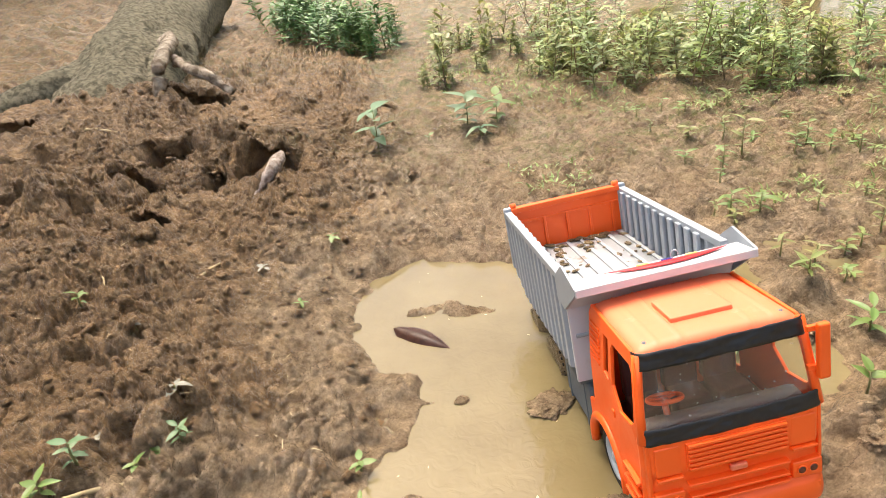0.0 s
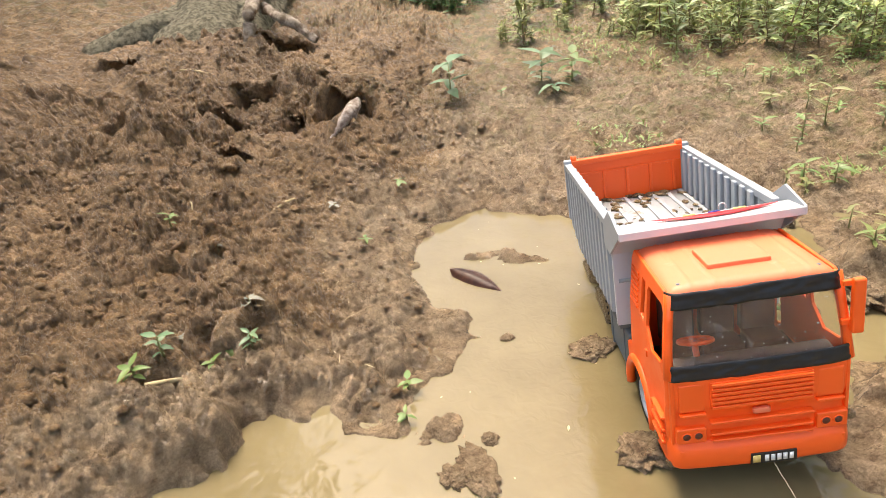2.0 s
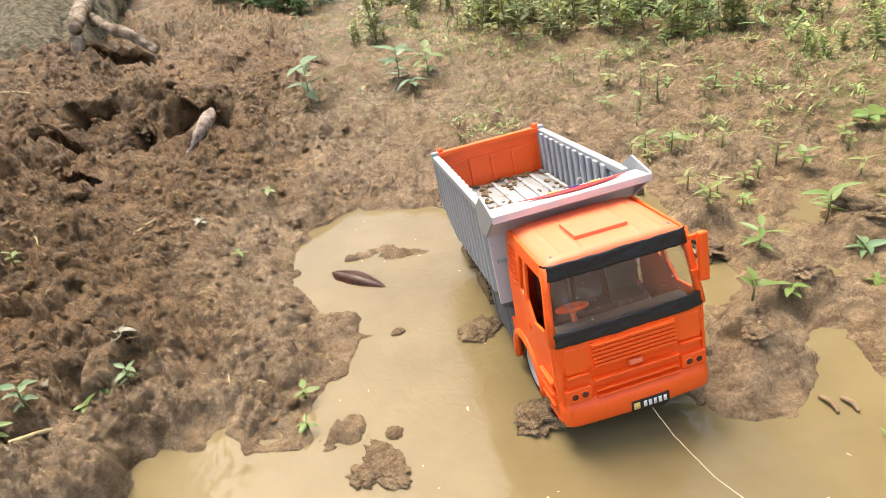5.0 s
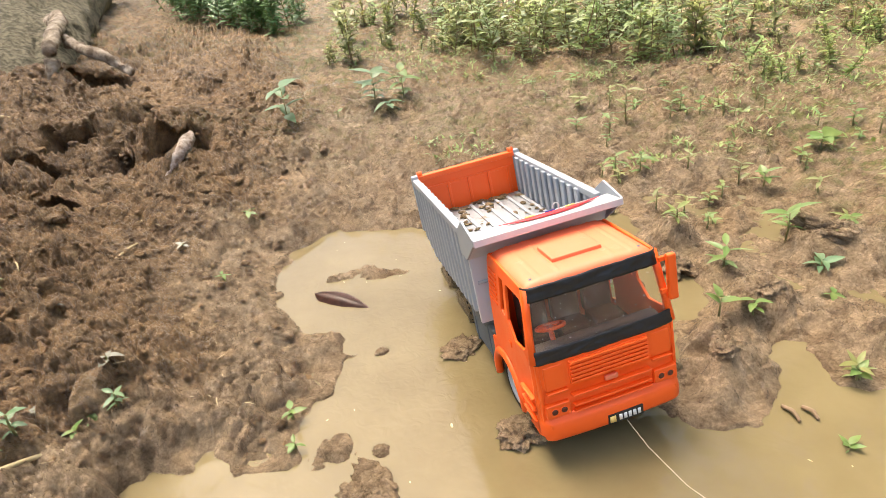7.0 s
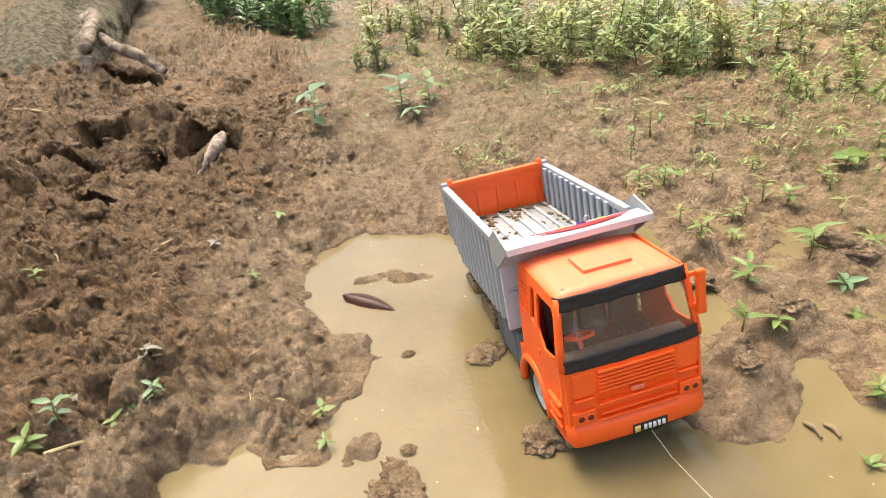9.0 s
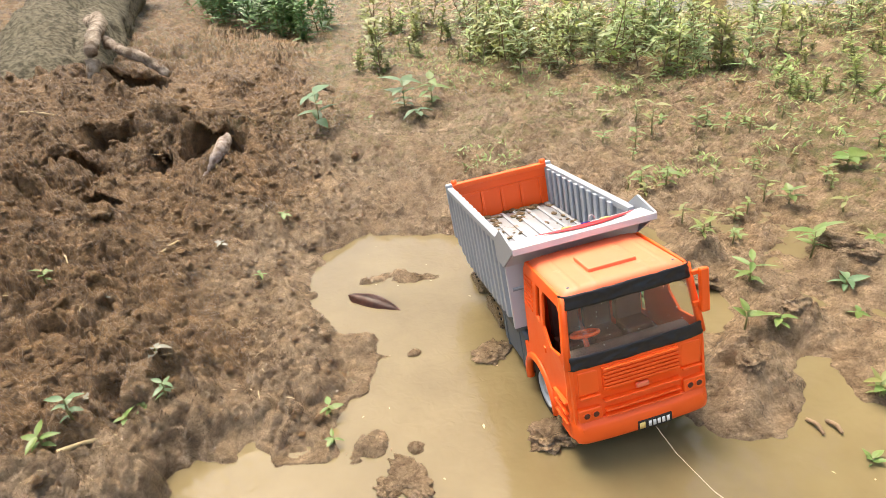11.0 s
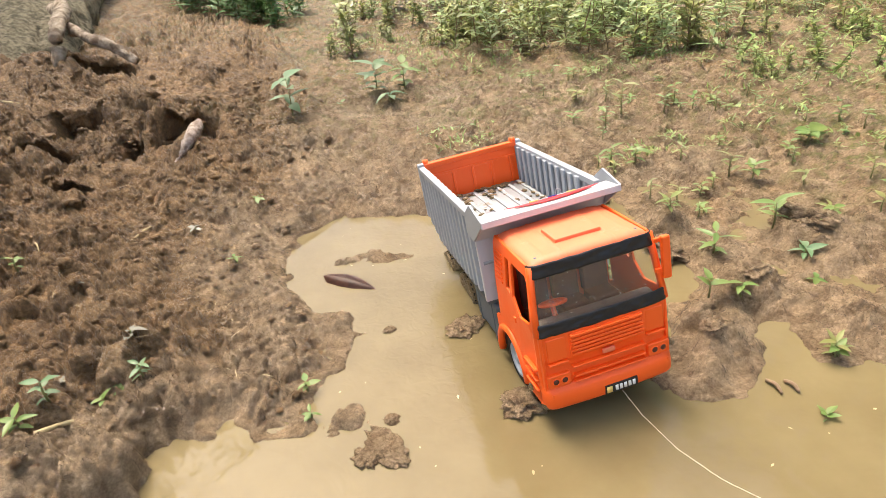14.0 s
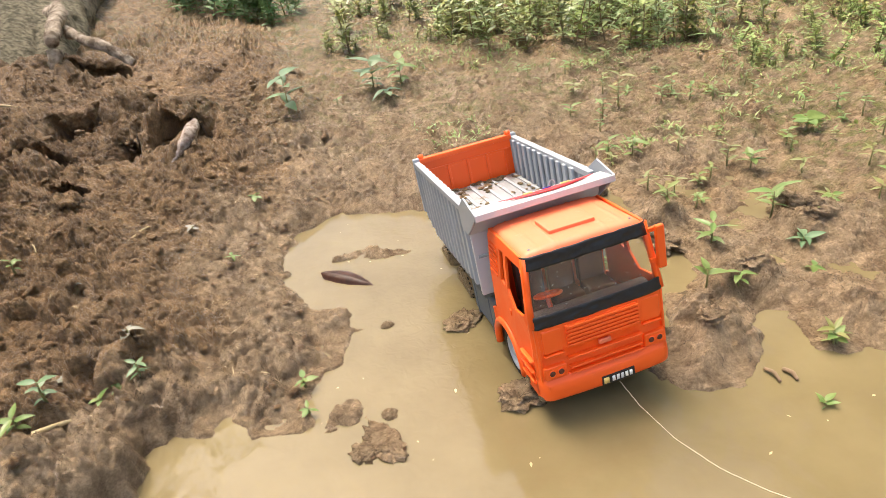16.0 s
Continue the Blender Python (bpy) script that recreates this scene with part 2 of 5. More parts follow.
LEAF = leaf_material("fresh_leaf", (0.12, 0.20, 0.045), (0.21, 0.30, 0.09))
LEAF_BLUE = leaf_material("grey_green_leaf", (0.11, 0.20, 0.085), (0.20, 0.30, 0.16))
LEAF_WEED = leaf_material("weed_leaf", (0.13, 0.195, 0.045), (0.28, 0.345, 0.11), 0.35)
LEAF_BUSH = leaf_material("dark_weed_leaf", (0.08, 0.17, 0.05), (0.17, 0.29, 0.11), 0.35)
LEAF_PALE = leaf_material("pale_weed_leaf", (0.17, 0.245, 0.095), (0.33, 0.405, 0.19), 0.3)
LEAF_OLIVE = leaf_material("olive_leaf", (0.17, 0.19, 0.05), (0.30, 0.31, 0.11), 0.3)
LEAF_DUSTY = leaf_material("mud_dusted_leaf", (0.22, 0.22, 0.17), (0.33, 0.32, 0.26), 0.2)
STEM = simple("green_stem", (0.13, 0.14, 0.04), (0.24, 0.22, 0.09), 60, 0.6, 0.2, 0.0005)
STEM_BROWN = simple("brown_stem", (0.12, 0.075, 0.04), (0.24, 0.16, 0.09), 60, 0.75, 0.3, 0.0006)
DEAD_LEAF = simple("dead_leaf", (0.045, 0.017, 0.010), (0.12, 0.045, 0.026), 80, 0.4, 0.4, 0.001)
BARK = simple("mossy_bark", (0.11, 0.095, 0.055), (0.33, 0.29, 0.19), 60, 0.9, 1.0, 0.02, 0.12)
ROOT = simple("weathered_root", (0.15, 0.105, 0.065), (0.48, 0.40, 0.31), 38, 0.8, 1.0, 0.010, 0.13)
COB = simple("rotting_husk", (0.20, 0.13, 0.09), (0.60, 0.50, 0.42), 70, 0.7, 1.0, 0.006, 0.13)
TWINE = simple("tan_twine", (0.36, 0.28, 0.17), (0.60, 0.50, 0.36), 240, 0.8, 0.5, 0.0004)
STRAW = simple("dry_straw", (0.34, 0.25, 0.12), (0.52, 0.42, 0.24), 80, 0.8, 0.3, 0.0005)
STONE = simple("pale_pebble", (0.42, 0.36, 0.27), (0.62, 0.56, 0.46), 60, 0.7, 0.3, 0.001)

# ---- noise and terrain ----


def hashed(ix, iy, s):
    n = (ix.astype(np.int64) * 374761393 + iy.astype(np.int64) * 668265263 + s * 1442695041) & 0xffffffff
    n = ((n ^ (n >> 13)) * 1274126177) & 0xffffffff
    return ((n ^ (n >> 16)) & 0xffff) / 65535.0


def vnoise(x, y, s=0):
    ix, iy = np.floor(x), np.floor(y)
    fx, fy = x - ix, y - iy
    fx, fy = fx * fx * fx * (fx * (fx * 6 - 15) + 10), fy * fy * fy * (fy * (fy * 6 - 15) + 10)
    a, b = hashed(ix, iy, s), hashed(ix + 1, iy, s)
    c, d = hashed(ix, iy + 1, s), hashed(ix + 1, iy + 1, s)
    return ((a + (b - a) * fx) * (1 - fy) + (c + (d - c) * fx) * fy) * 2 - 1


def fbm(x, y, octaves=4, s=0, gain=0.5):
    out, amp = 0, 1.0
    for i in range(octaves):
        out = out + amp * vnoise(x * 2 ** i + 17.3 * i, y * 2 ** i - 9.1 * i, s + i)
        amp *= gain
    return out


def cells(x, y, s=0):
    """Distance to the nearest scattered centre, to the second, and the centre's own random value."""
    ix, iy = np.floor(x), np.floor(y)
    d1, d2, val = np.full(x.shape, 9.0), np.full(x.shape, 9.0), np.zeros(x.shape)
    for dx in (-1, 0, 1):
        for dy in (-1, 0, 1):
            cx, cy = ix + dx, iy + dy
            px, py = cx + hashed(cx, cy, s), cy + hashed(cx, cy, s + 7)
            d = np.hypot(px - x, py - y)
            near = d < d1
            d2 = np.where(near, d1, np.minimum(d2, d))
            val = np.where(near, hashed(cx, cy, s + 13), val)
            d1 = np.where(near, d, d1)
    return d1, d2, val


# lie of the land: x, y, height over the water
LAND = [(-.34, .50, .050), (-.60, .60, .085), (-.50, .80, .078), (-.32, .80, .045), (-.27, 1.1, .040), (-.45, 1.1, .080),
        (-.70, 1.0, .12), (-1.0, 1.2, .165), (-.46, 1.45, .11), (-.22, 1.6, .09), (-.75, 1.5, .16), (-1.05, 2.0, .225),
        (-.60, 2.2, .17), (-.10, 2.2, .10), (0, 1.6, .05), (0, 1.25, .02), (-.1, .55, .008), (-.18, .47, .006)]
LAND_RIGHT = [(.35, 1.2, .007), (.6, 1.2, .014), (.9, 1.2, .04), (.5, 1.6, .045), (.9, 1.7, .07), (.4, 2.1, .085), (1.2, 1.2, .06),
              (.6, .7, .010), (.9, .8, .025), (1.4, 2.2, .08), (.7, .5, .008), (.5, .9, .007)]
LAND_FAR = [(0, 3, .12), (1.5, 3.0, .05), (-2, 3, .42), (2.5, 2.2, .08), (0, 5, .16), (-3, 5, .8), (3, 6, .12), (-1.6, 1.2, .3), (-9, 9, 1.6)]
# water's edge
POOL = [(.03, 1.10), (-.12, 1.10), (-.165, 1.07), (-.217, .994), (-.213, .90), (-.188, .822), (-.163, .785), (-.104, .74), (-.063, .693),
        (-.104, .664), (-.103, .614), (-.138, .572), (-.128, .53), (-.135, .50), (-.214, .497), (-.239, .527), (-.285, .518), (-.334, .494),
        (-.351, .439), (-.402, .384), (-.46, .30), (-.6, -.4), (1.1, -.4), (.9, .3), (.7, .44)]
POOL_RIGHT = [(.548, .459), (.525, .477), (.531, .519), (.548, .556), (.487, .567), (.471, .53), (.45, .48), (.401, .435), (.36, .436),
              (.323, .452), (.292, .49), (.336, .511), (.318, .525), (.329, .562), (.385, .572), (.378, .627), (.444, .652), (.461, .715),
              (.456, .799), (.415, .824), (.438, .866), (.463, .964), (.451, 1.012), (.439, 1.104), (.362, 1.133), (.27, 1.096)]
# shoals and lumps: x, y, half length, half width, turn, height
SHOALS = [(.30, .803, .12, .024, -29, .032), (-.043, .918, .10, .032, -4, .018), (-.085, .50, .06, .04, 20, .011), (-.12, .70, .05, .03, 30, .010),
          (.46, .855, .06, .04, -10, .028), (.299, 1.045, .038, .032, 0, .032), (.40, .515, .05, .035, 20, .022), (.525, .64, .05, .04, 0, .03),
          (.42, .585, .03, .02, 0, .02), (.70, .76, .06, .05, 0, .03), (.61, .57, .06, .04, 10, .02), (.06, 1.10, .10, .05, 0, .02),
          (-.40, .62, .06, .05, 0, .012), (-.45, .50, .06, .05, 0, .012), (-.18, .98, .03, .04, 0, .008)]
BANK_LUMPS = [(-.83, 1.22, .10, .09, 0, .045), (-.62, 1.27, .08, .06, 0, .03), (-.66, 1.62, .09, .05, 0, .045), (-.52, 1.52, .07, .05, 0, .03),
              (-.95, 1.62, .10, .08, 0, .05), (-.40, 1.13, .07, .05, 0, .022), (-.58, 1.02, .10, .07, 0, .02), (-.78, 1.0, .10, .08, 0, .025),
              (-.52, .95, .07, .06, 0, .022), (-.9, 1.95, .16, .10, 0, .05)]
# holes dug into the bank: x, y, half length, half width, turn, depth
HOLES = [(-.492, 1.475, .064, .050, 12, .10), (-.80, 1.35, .075, .070, -20, .13), (-.77, 1.545, .060, .042, 5, .10), (-.605, 1.375, .034, .080, 12, .10),
         (-1.10, 1.50, .075, .060, 0, .13), (-.87, 1.95, .12, .080, 8, .10), (-.92, 1.17, .034, .028, 0, .08), (-1.02, 1.29, .038, .030, 0, .08),
         (-.52, .70, .030, .018, 0, .03), (-.25, 2.02, .028, .022, 0, .045), (-1.32, 1.78, .06, .04, 0, .10), (-.66, 1.17, .05, .022, -8, .045)]
# the broad dug-out hollow that they open into
HOLLOW = (-.705, 1.36, .17, .19, -8, .050)


def pool_distance(x, y):
    """Metres outside the water's edge (negative: in the water)."""
    pts = POOL + POOL_RIGHT
    best, inside = np.full(x.shape, 1e9), np.zeros(x.shape, bool)
    for (ax, ay), (bx, by) in zip(pts, pts[1:] + pts[:1]):
        dx, dy = bx - ax, by - ay
        t = np.clip(((x - ax) * dx + (y - ay) * dy) / (dx * dx + dy * dy), 0, 1)
        best = np.minimum(best, np.hypot(x - ax - t * dx, y - ay - t * dy))
        cross = ((ay > y) != (by > y)) & (x < (bx - ax) * (y - ay) / (by - ay + 1e-12) + ax)
        inside ^= cross
    return np.where(inside, -best, best)


def chunks(x, y, s):
    """Broken soil: tilted, raised blocks parted by cracks, about 0 to 1 high."""
    ix, iy = np.floor(x), np.floor(y)
    d1, d2 = np.full(x.shape, 9.0), np.full(x.shape, 9.0)
    top = np.zeros(x.shape)
    for dx in (-1, 0, 1):
        for dy in (-1, 0, 1):
            cx, cy = ix + dx, iy + dy
            a, b, c = hashed(cx, cy, s), hashed(cx, cy, s + 7), hashed(cx, cy, s + 13)
            ux, uy = cx + a - x, cy + b - y
            d = np.hypot(ux, uy)
            near = d < d1
            d2 = np.where(near, d1, np.minimum(d2, d))
            top = np.where(near, c + 1.1 * (a * 1.7 % 1 - .5) * ux + 1.1 * (b * 2.3 % 1 - .5) * uy, top)
            d1 = np.where(near, d, d1)
    return top * step(0, .22, d2 - d1) + .25 * np.sqrt(np.clip(1 - d1, 0, 1))


def lumps(x, y, s):
    """Crumbly soil: rounded lumps of uneven height that meet in creases, 0 to 1 high."""
    d1, d2, v = cells(x, y, s)
    return np.sqrt(np.clip(1 - (d1 / .85) ** 2, 0, 1)) * (.25 + .75 * v) * step(0, .16, d2 - d1)


def bell(x, y, cx, cy, a, b, turn, sharp=2):
    c, s = math.cos(radians(turn)), math.sin(radians(turn))
    u, v = ((x - cx) * c + (y - cy) * s) / a, (-(x - cx) * s + (y - cy) * c) / b
    return np.exp(-(u * u + v * v) ** (sharp / 2))


def step(a, b, v):
    t = np.clip((v - a) / (b - a), 0, 1)
    return t * t * (3 - 2 * t)


def terrain(x, y):
    """Height of the ground, and how wet and how mossy it is."""
    x, y = np.asarray(x, float), np.asarray(y, float)
    wx, wy = x + .018 * fbm(x * 14, y * 14, 3, 5), y + .018 * fbm(x * 14, y * 14, 3, 9)
    num, den = 0, 0
    for px, py, pz in LAND + LAND_RIGHT + LAND_FAR:
        w = 1 / ((x - px) ** 2 + (y - py) ** 2 + .012) ** 1.6
        num, den = num + w * pz, den + w
    land = num / den * (1 - .62 * bell(x, y, .55, .72, .36, .46, 0, 4))
    sd = pool_distance(x + .015 * fbm(x * 26, y * 26, 3, 3), y + .015 * fbm(x * 26, y * 26, 3, 4))
    left = step(-.08, -.30, x + .10 * (y - .9))
    low_bank = bell(x, y, -.36, .46, .16, .12, 0)
    k = .11 - .085 * low_bank - .02 * left
    out = np.clip(sd, 0, None)
    h = np.where(sd > 0, .003 + land * (1 - np.exp(-out / k)), -.022 * (1 - np.exp(np.minimum(sd, 0) / .035)))
    for p in SHOALS:
        h = h + p[5] * bell(wx, wy, *p[:5], 3)
    for p in BANK_LUMPS:
        h = h + p[5] * bell(wx, wy, *p[:5], 3)
    bank = left * step(.0, .035, sd)
    # clods at several sizes: rounded heaps parted by creases
    d1, d2, v = cells(wx * 7, wy * 7, 21)
    h = h + bank * step(.45, .0, d1) * .034 * (v - .25) * step(.9, 1.3, y + .3 * v)
    patch = .88 + .35 * fbm(x * 5, y * 5, 2, 8)
    rough = np.clip(bank * patch * np.clip(.55 + .45 * step(.04, .22, sd) + .35 * low_bank, 0, 1), 0, 1.3) + .42 * step(0, .05, sd) * (1 - left)
    vx, vy = x + .010 * fbm(x * 40, y * 40, 2, 33), y + .010 * fbm(x * 40, y * 40, 2, 36)
    shoal = 0
    for p in SHOALS[:12]:
        shoal = np.maximum(shoal, bell(wx, wy, *p[:5], 3))
    rough = np.maximum(rough, .42 * step(.3, .8, shoal))
    coarse = np.clip(.7 + .8 * fbm(x * 7 + 40, y * 7, 2, 38), 0, 1.4)
    heap = 0
    for f, amp, seed in ((11, .030, 31), (26, .016, 41)):
        heap = heap + amp * (np.abs(vnoise(vx * f, vy * f, seed)) ** .8 - .3)
    heap = heap + .018 * coarse * (chunks(vx * 24, vy * 24, 43) - .5)
    heap = heap + .0095 * (chunks(vx * 58, vy * 58, 45) - .5)
    heap = heap + .0030 * (chunks(vx * 125, vy * 125, 47) - .5) * step(2.5, 1.9, y)
    crumb = .0130 * lumps(vx * 27, vy * 27, 51) * coarse + .0088 * lumps(vx * 55, vy * 55, 53) + .0046 * lumps(x * 110, y * 110, 57) * step(2.5, 1.9, y) + .0022 * lumps(x * 210, y * 210, 59) * step(1.9, 1.5, y)
    heap = heap + .9 * crumb - .009
    h = h + rough * heap
    h = h + .10 * step(-.01, .02, sd) * .0058 * (chunks(vx * 125, vy * 125, 47) - .5)
    h = h + .0022 * fbm(x * 22, y * 22, 4, 61)
    flat = (1 - left) * step(0, .06, sd)
    h = h + flat * (.017 * np.clip(fbm(x * 8, y * 8, 4, 71), -.6, 1) + .004 * fbm(x * 30, y * 30, 3, 72))
    h = h - HOLLOW[5] * bell(wx, wy, *HOLLOW[:5], 4)
    for p in HOLES:
        h = h - p[5] * bell(wx + .006 * fbm(x * 60, y * 60, 2, 81), wy, *p[:5], 5)
    # the pond behind the weeds
    h = h - .16 * bell(x, y, 2.5, 4.4, 1.7, 1.3, -20, 6)
    wet = np.clip(1 - step(.03, .22, sd) * (left * .75 + .12 * (1 - left)) - .35 * step(.04, .14, h), 0, 1)
    wet = np.clip(wet + .25 * fbm(x * 9, y * 9, 3, 91) * (wet > .02), 0, 1)
    green = np.clip((1 - left) * step(.15, .5, sd) * (.6 + .4 * vnoise(x * 3, y * 3, 95)) + .5 * bell(x, y, -.42, 1.62, .16, .12, 0) + .5 * step(2.0, 2.6, y), 0, 1)
    return h, wet, green


def ground_z(x, y):
    return float(terrain(np.array([x]), np.array([y]))[0][0])


def axis(lo, hi, fine, far_lo, far_hi, growth):
    v = list(np.arange(lo, hi, fine))
    s, a = fine, lo
    while a > far_lo:
        s *= growth
        a -= s
        v.insert(0, a)
    s, a = fine, v[-1]
    while a < far_hi:
        s *= growth
        a += s
        v.append(a)
    return np.array(v)


def build_ground():
    xs = axis(-.92, .80, .0021, -60, 60, 1.02)
    ys = axis(.30, 1.75, .0021, -40, 90, 1.014)
    X, Y = np.meshgrid(xs, ys)
    h, wet, green = terrain(X.ravel(), Y.ravel())
    nx, ny = len(xs), len(ys)
    px, py = X.ravel().copy(), Y.ravel().copy()
    # the holes run back under their far lips
    back = np.zeros(len(px))
    for cx, cy, a, b, turn, depth in HOLES:
        back += 1.0 * depth * bell(px, py, cx, cy, a, b, turn, 5)
    py += back
    verts = np.stack([px, py, h], 1)
    i = np.arange(nx * ny).reshape(ny, nx)
    faces = np.stack([i[:-1, :-1].ravel(), i[:-1, 1:].ravel(), i[1:, 1:].ravel(), i[1:, :-1].ravel()], 1)
    me = bpy.data.meshes.new("ground")
    me.vertices.add(len(verts))
    me.vertices.foreach_set("co", verts.ravel())
    me.loops.add(faces.size)
    me.loops.foreach_set("vertex_index", faces.ravel().astype(np.int32))
    me.polygons.add(len(faces))
    me.polygons.foreach_set("loop_start", np.arange(0, faces.size, 4, dtype=np.int32))
    me.update(calc_edges=True)
    me.polygons.foreach_set("use_smooth", np.ones(len(faces), bool))
    for key, val in (("wet", wet), ("green", green)):
        at = me.attributes.new(key, 'FLOAT', 'POINT')
        at.data.foreach_set("value", val.astype(np.float32))
    me.materials.append(MUD)
    return tagged(new("ground", me), "churned brown mud bank sloping down to a shallow puddle", "ground", kind="structure")


build_ground()


def part(name, bm, material, parent=None, label="", smooth=True, bevel=0.0):
    """Links a bmesh as one mesh object under a thing or a part."""
    me = bpy.data.meshes.new(name)
    bmesh.ops.recalc_face_normals(bm, faces=bm.faces)
    bm.to_mesh(me)
    bm.free()
    me.materials.append(material)
    if smooth:
        me.polygons.foreach_set("use_smooth", [True] * len(me.polygons))
    ob = new(name, me)
    if parent:
        ob.parent = parent
    if bevel:
        md = ob.modifiers.new("bevel", 'BEVEL')
        md.width, md.segments, md.limit_method, md.angle_limit = bevel, 2, 'ANGLE', radians(35)
        md.harden_normals = True
    if label:
        tagged(ob, label)
    return ob


def thing(name, m, label, category, group=""):
    ob = new(name)
    ob.empty_display_size = 0.02
    ob.matrix_world = m
    return tagged(ob, label, category, group)


def build_water():
    bm = bmesh.new()
    bmesh.ops.create_grid(bm, x_segments=8, y_segments=8, size=6)
    for v in bm.verts:
        v.co += Vector((1.0, 3.0, 0))
    # a shallow floor under the sheet closes it
    return tagged(part("water", bm, WATER), "still yellow-brown muddy puddle water reflecting the sky", "water", kind="structure")


build_water()

# ---- mesh helpers ----


def box(bm, x0, x1, y0, y1, z0, z1):
    vs = [bm.verts.new((x, y, z)) for x in (x0, x1) for y in (y0, y1) for z in (z0, z1)]
    for f in ((0, 1, 3, 2), (4, 6, 7, 5), (0, 4, 5, 1), (2, 3, 7, 6), (0, 2, 6, 4), (1, 5, 7, 3)):
        bm.faces.new([vs[i] for i in f])
    return vs


def boxed(*dims):
    bm = bmesh.new()
    box(bm, *dims)
    return bm


def panel(loops, place, thick):
    """A flat sheet with holes: loops of (u, v), the first the outline; place(u, v, w) gives the point at depth w."""
    bm = bmesh.new()
    edges, verts = [], []
    for loop in loops:
        vs = [bm.verts.new((u, v, 0)) for u, v in loop]
        verts += vs
        edges += [bm.edges.new((a, b)) for a, b in zip(vs, vs[1:] + vs[:1])]
    bmesh.ops.triangle_fill(bm, use_beauty=True, use_dissolve=False, edges=edges, normal=(0, 0, 1))
    ext = bmesh.ops.extrude_face_region(bm, geom=bm.faces[:])
    moved = {g for g in ext["geom"] if isinstance(g, bmesh.types.BMVert)}
    for v in bm.verts:
        v.co = place(v.co.x, v.co.y, thick if v in moved else 0.0)
    return bm


def tube(points, radii, sides=8, cap=True):
    bm = bmesh.new()
    rings, up = [], Vector((0.13, 0.21, 1)).normalized()
    pts = [Vector(p) for p in points]
    for i, p in enumerate(pts):
        d = (pts[min(i + 1, len(pts) - 1)] - pts[max(i - 1, 0)]).normalized()
        a = d.cross(up)
        if a.length < 0.05:
            a = d.cross(Vector((1, 0, 0)))
        a.normalize()
        b = d.cross(a)
        rings.append([bm.verts.new(p + radii[i] * (math.cos(t) * a + math.sin(t) * b)) for t in [2 * math.pi * k / sides for k in range(sides)]])
    for r0, r1 in zip(rings, rings[1:]):
        for k in range(sides):
            bm.faces.new((r0[k], r0[(k + 1) % sides], r1[(k + 1) % sides], r1[k]))
    if cap:
        bm.faces.new(rings[0][::-1])
        bm.faces.new(rings[-1])
    return bm


def lathe(profile, sides=32):
    """Turns (x, r) about the x axis."""
    bm = bmesh.new()
    rings = [[bm.verts.new((x, r * math.cos(2 * math.pi * k / sides), r * math.sin(2 * math.pi * k / sides))) for k in range(sides)] for x, r in profile]
    for r0, r1 in zip(rings, rings[1:]):
        for k in range(sides):
            bm.faces.new((r0[k], r0[(k + 1) % sides], r1[(k + 1) % sides], r1[k]))
    if profile[0][1] > 0:
        bm.faces.new(rings[0][::-1])
        bm.faces.new(rings[-1])
    bmesh.ops.remove_doubles(bm, verts=bm.verts, dist=1e-6)
    return bm


def lump(rx, ry, rz, seed, sub=4, rough=0.28, scale=2.2):
    """A clod: a ball torn up by noise, flat below."""
    bm = bmesh.new()
    bmesh.ops.create_icosphere(bm, subdivisions=sub, radius=1)
    for v in bm.verts:
        d = v.co.normalized()
        q = d * scale + Vector((seed * 3.7, seed * 1.3, 0))
        k = 1 + rough * noise.fractal(q, 0.9, 2.1, 5) - 0.12 * abs(noise.noise(q * 3.1))
        v.co = Vector((d.x * rx * k, d.y * ry * k, max(d.z, -0.35) * rz * k))
    return bm


# ---- the toy tipper truck ----
TRUCK = pose(0.2314, 0.4414, 0.0173, -8.01, -4.35, 8.89)
W, H, LC = 0.084, 0.209, 0.132
WHEEL_R, HUB = 0.0345, 0.0335
AXLES = (0.1056, 0.329, 0.436)


def lean(z):
    return 0.008 * max(0.0, (z - 0.125) / 0.08) ** 1.2


def cab_front_y(z):
    """The cab's front: upright below, a windscreen raked slightly back."""
    return 0.002 + 0.012 * max(0.0, (z - 0.122) / 0.083) + 0.004 * max(0.0, (0.045 - z) / 0.03)


def cab_side(sx):
    arc = [(AXLES[0] + 0.0435 * math.cos(radians(a)), HUB + 0.0435 * math.sin(radians(a))) for a in range(-8, 189, 14)]
    outline = [(0.004, 0.024), (0.052, 0.024)] + arc[::-1] + [(LC + 0.018, 0.030), (LC + 0.018, 0.085), (LC, 0.090), (LC, 0.150), (LC, 0.196), (LC - 0.006, 0.206),
                                                                (0.024, 0.204), (0.0135, 0.198), (0.006, 0.150), (0.002, 0.122), (0.0015, 0.08)]
    window = [(0.016, 0.138), (0.022, 0.132), (0.050, 0.128), (0.060, 0.138), (0.068, 0.146), (0.070, 0.184), (0.066, 0.190), (0.026, 0.190), (0.021, 0.184)]
    small = [(0.078, 0.146), (0.090, 0.150), (0.090, 0.190), (0.078, 0.190)]
    return panel([outline, window, small], lambda u, v, w: Vector((sx * (W - lean(v) - w - 0.004 * max(0, 1 - u / 0.012)), u, v)), 0.0035)


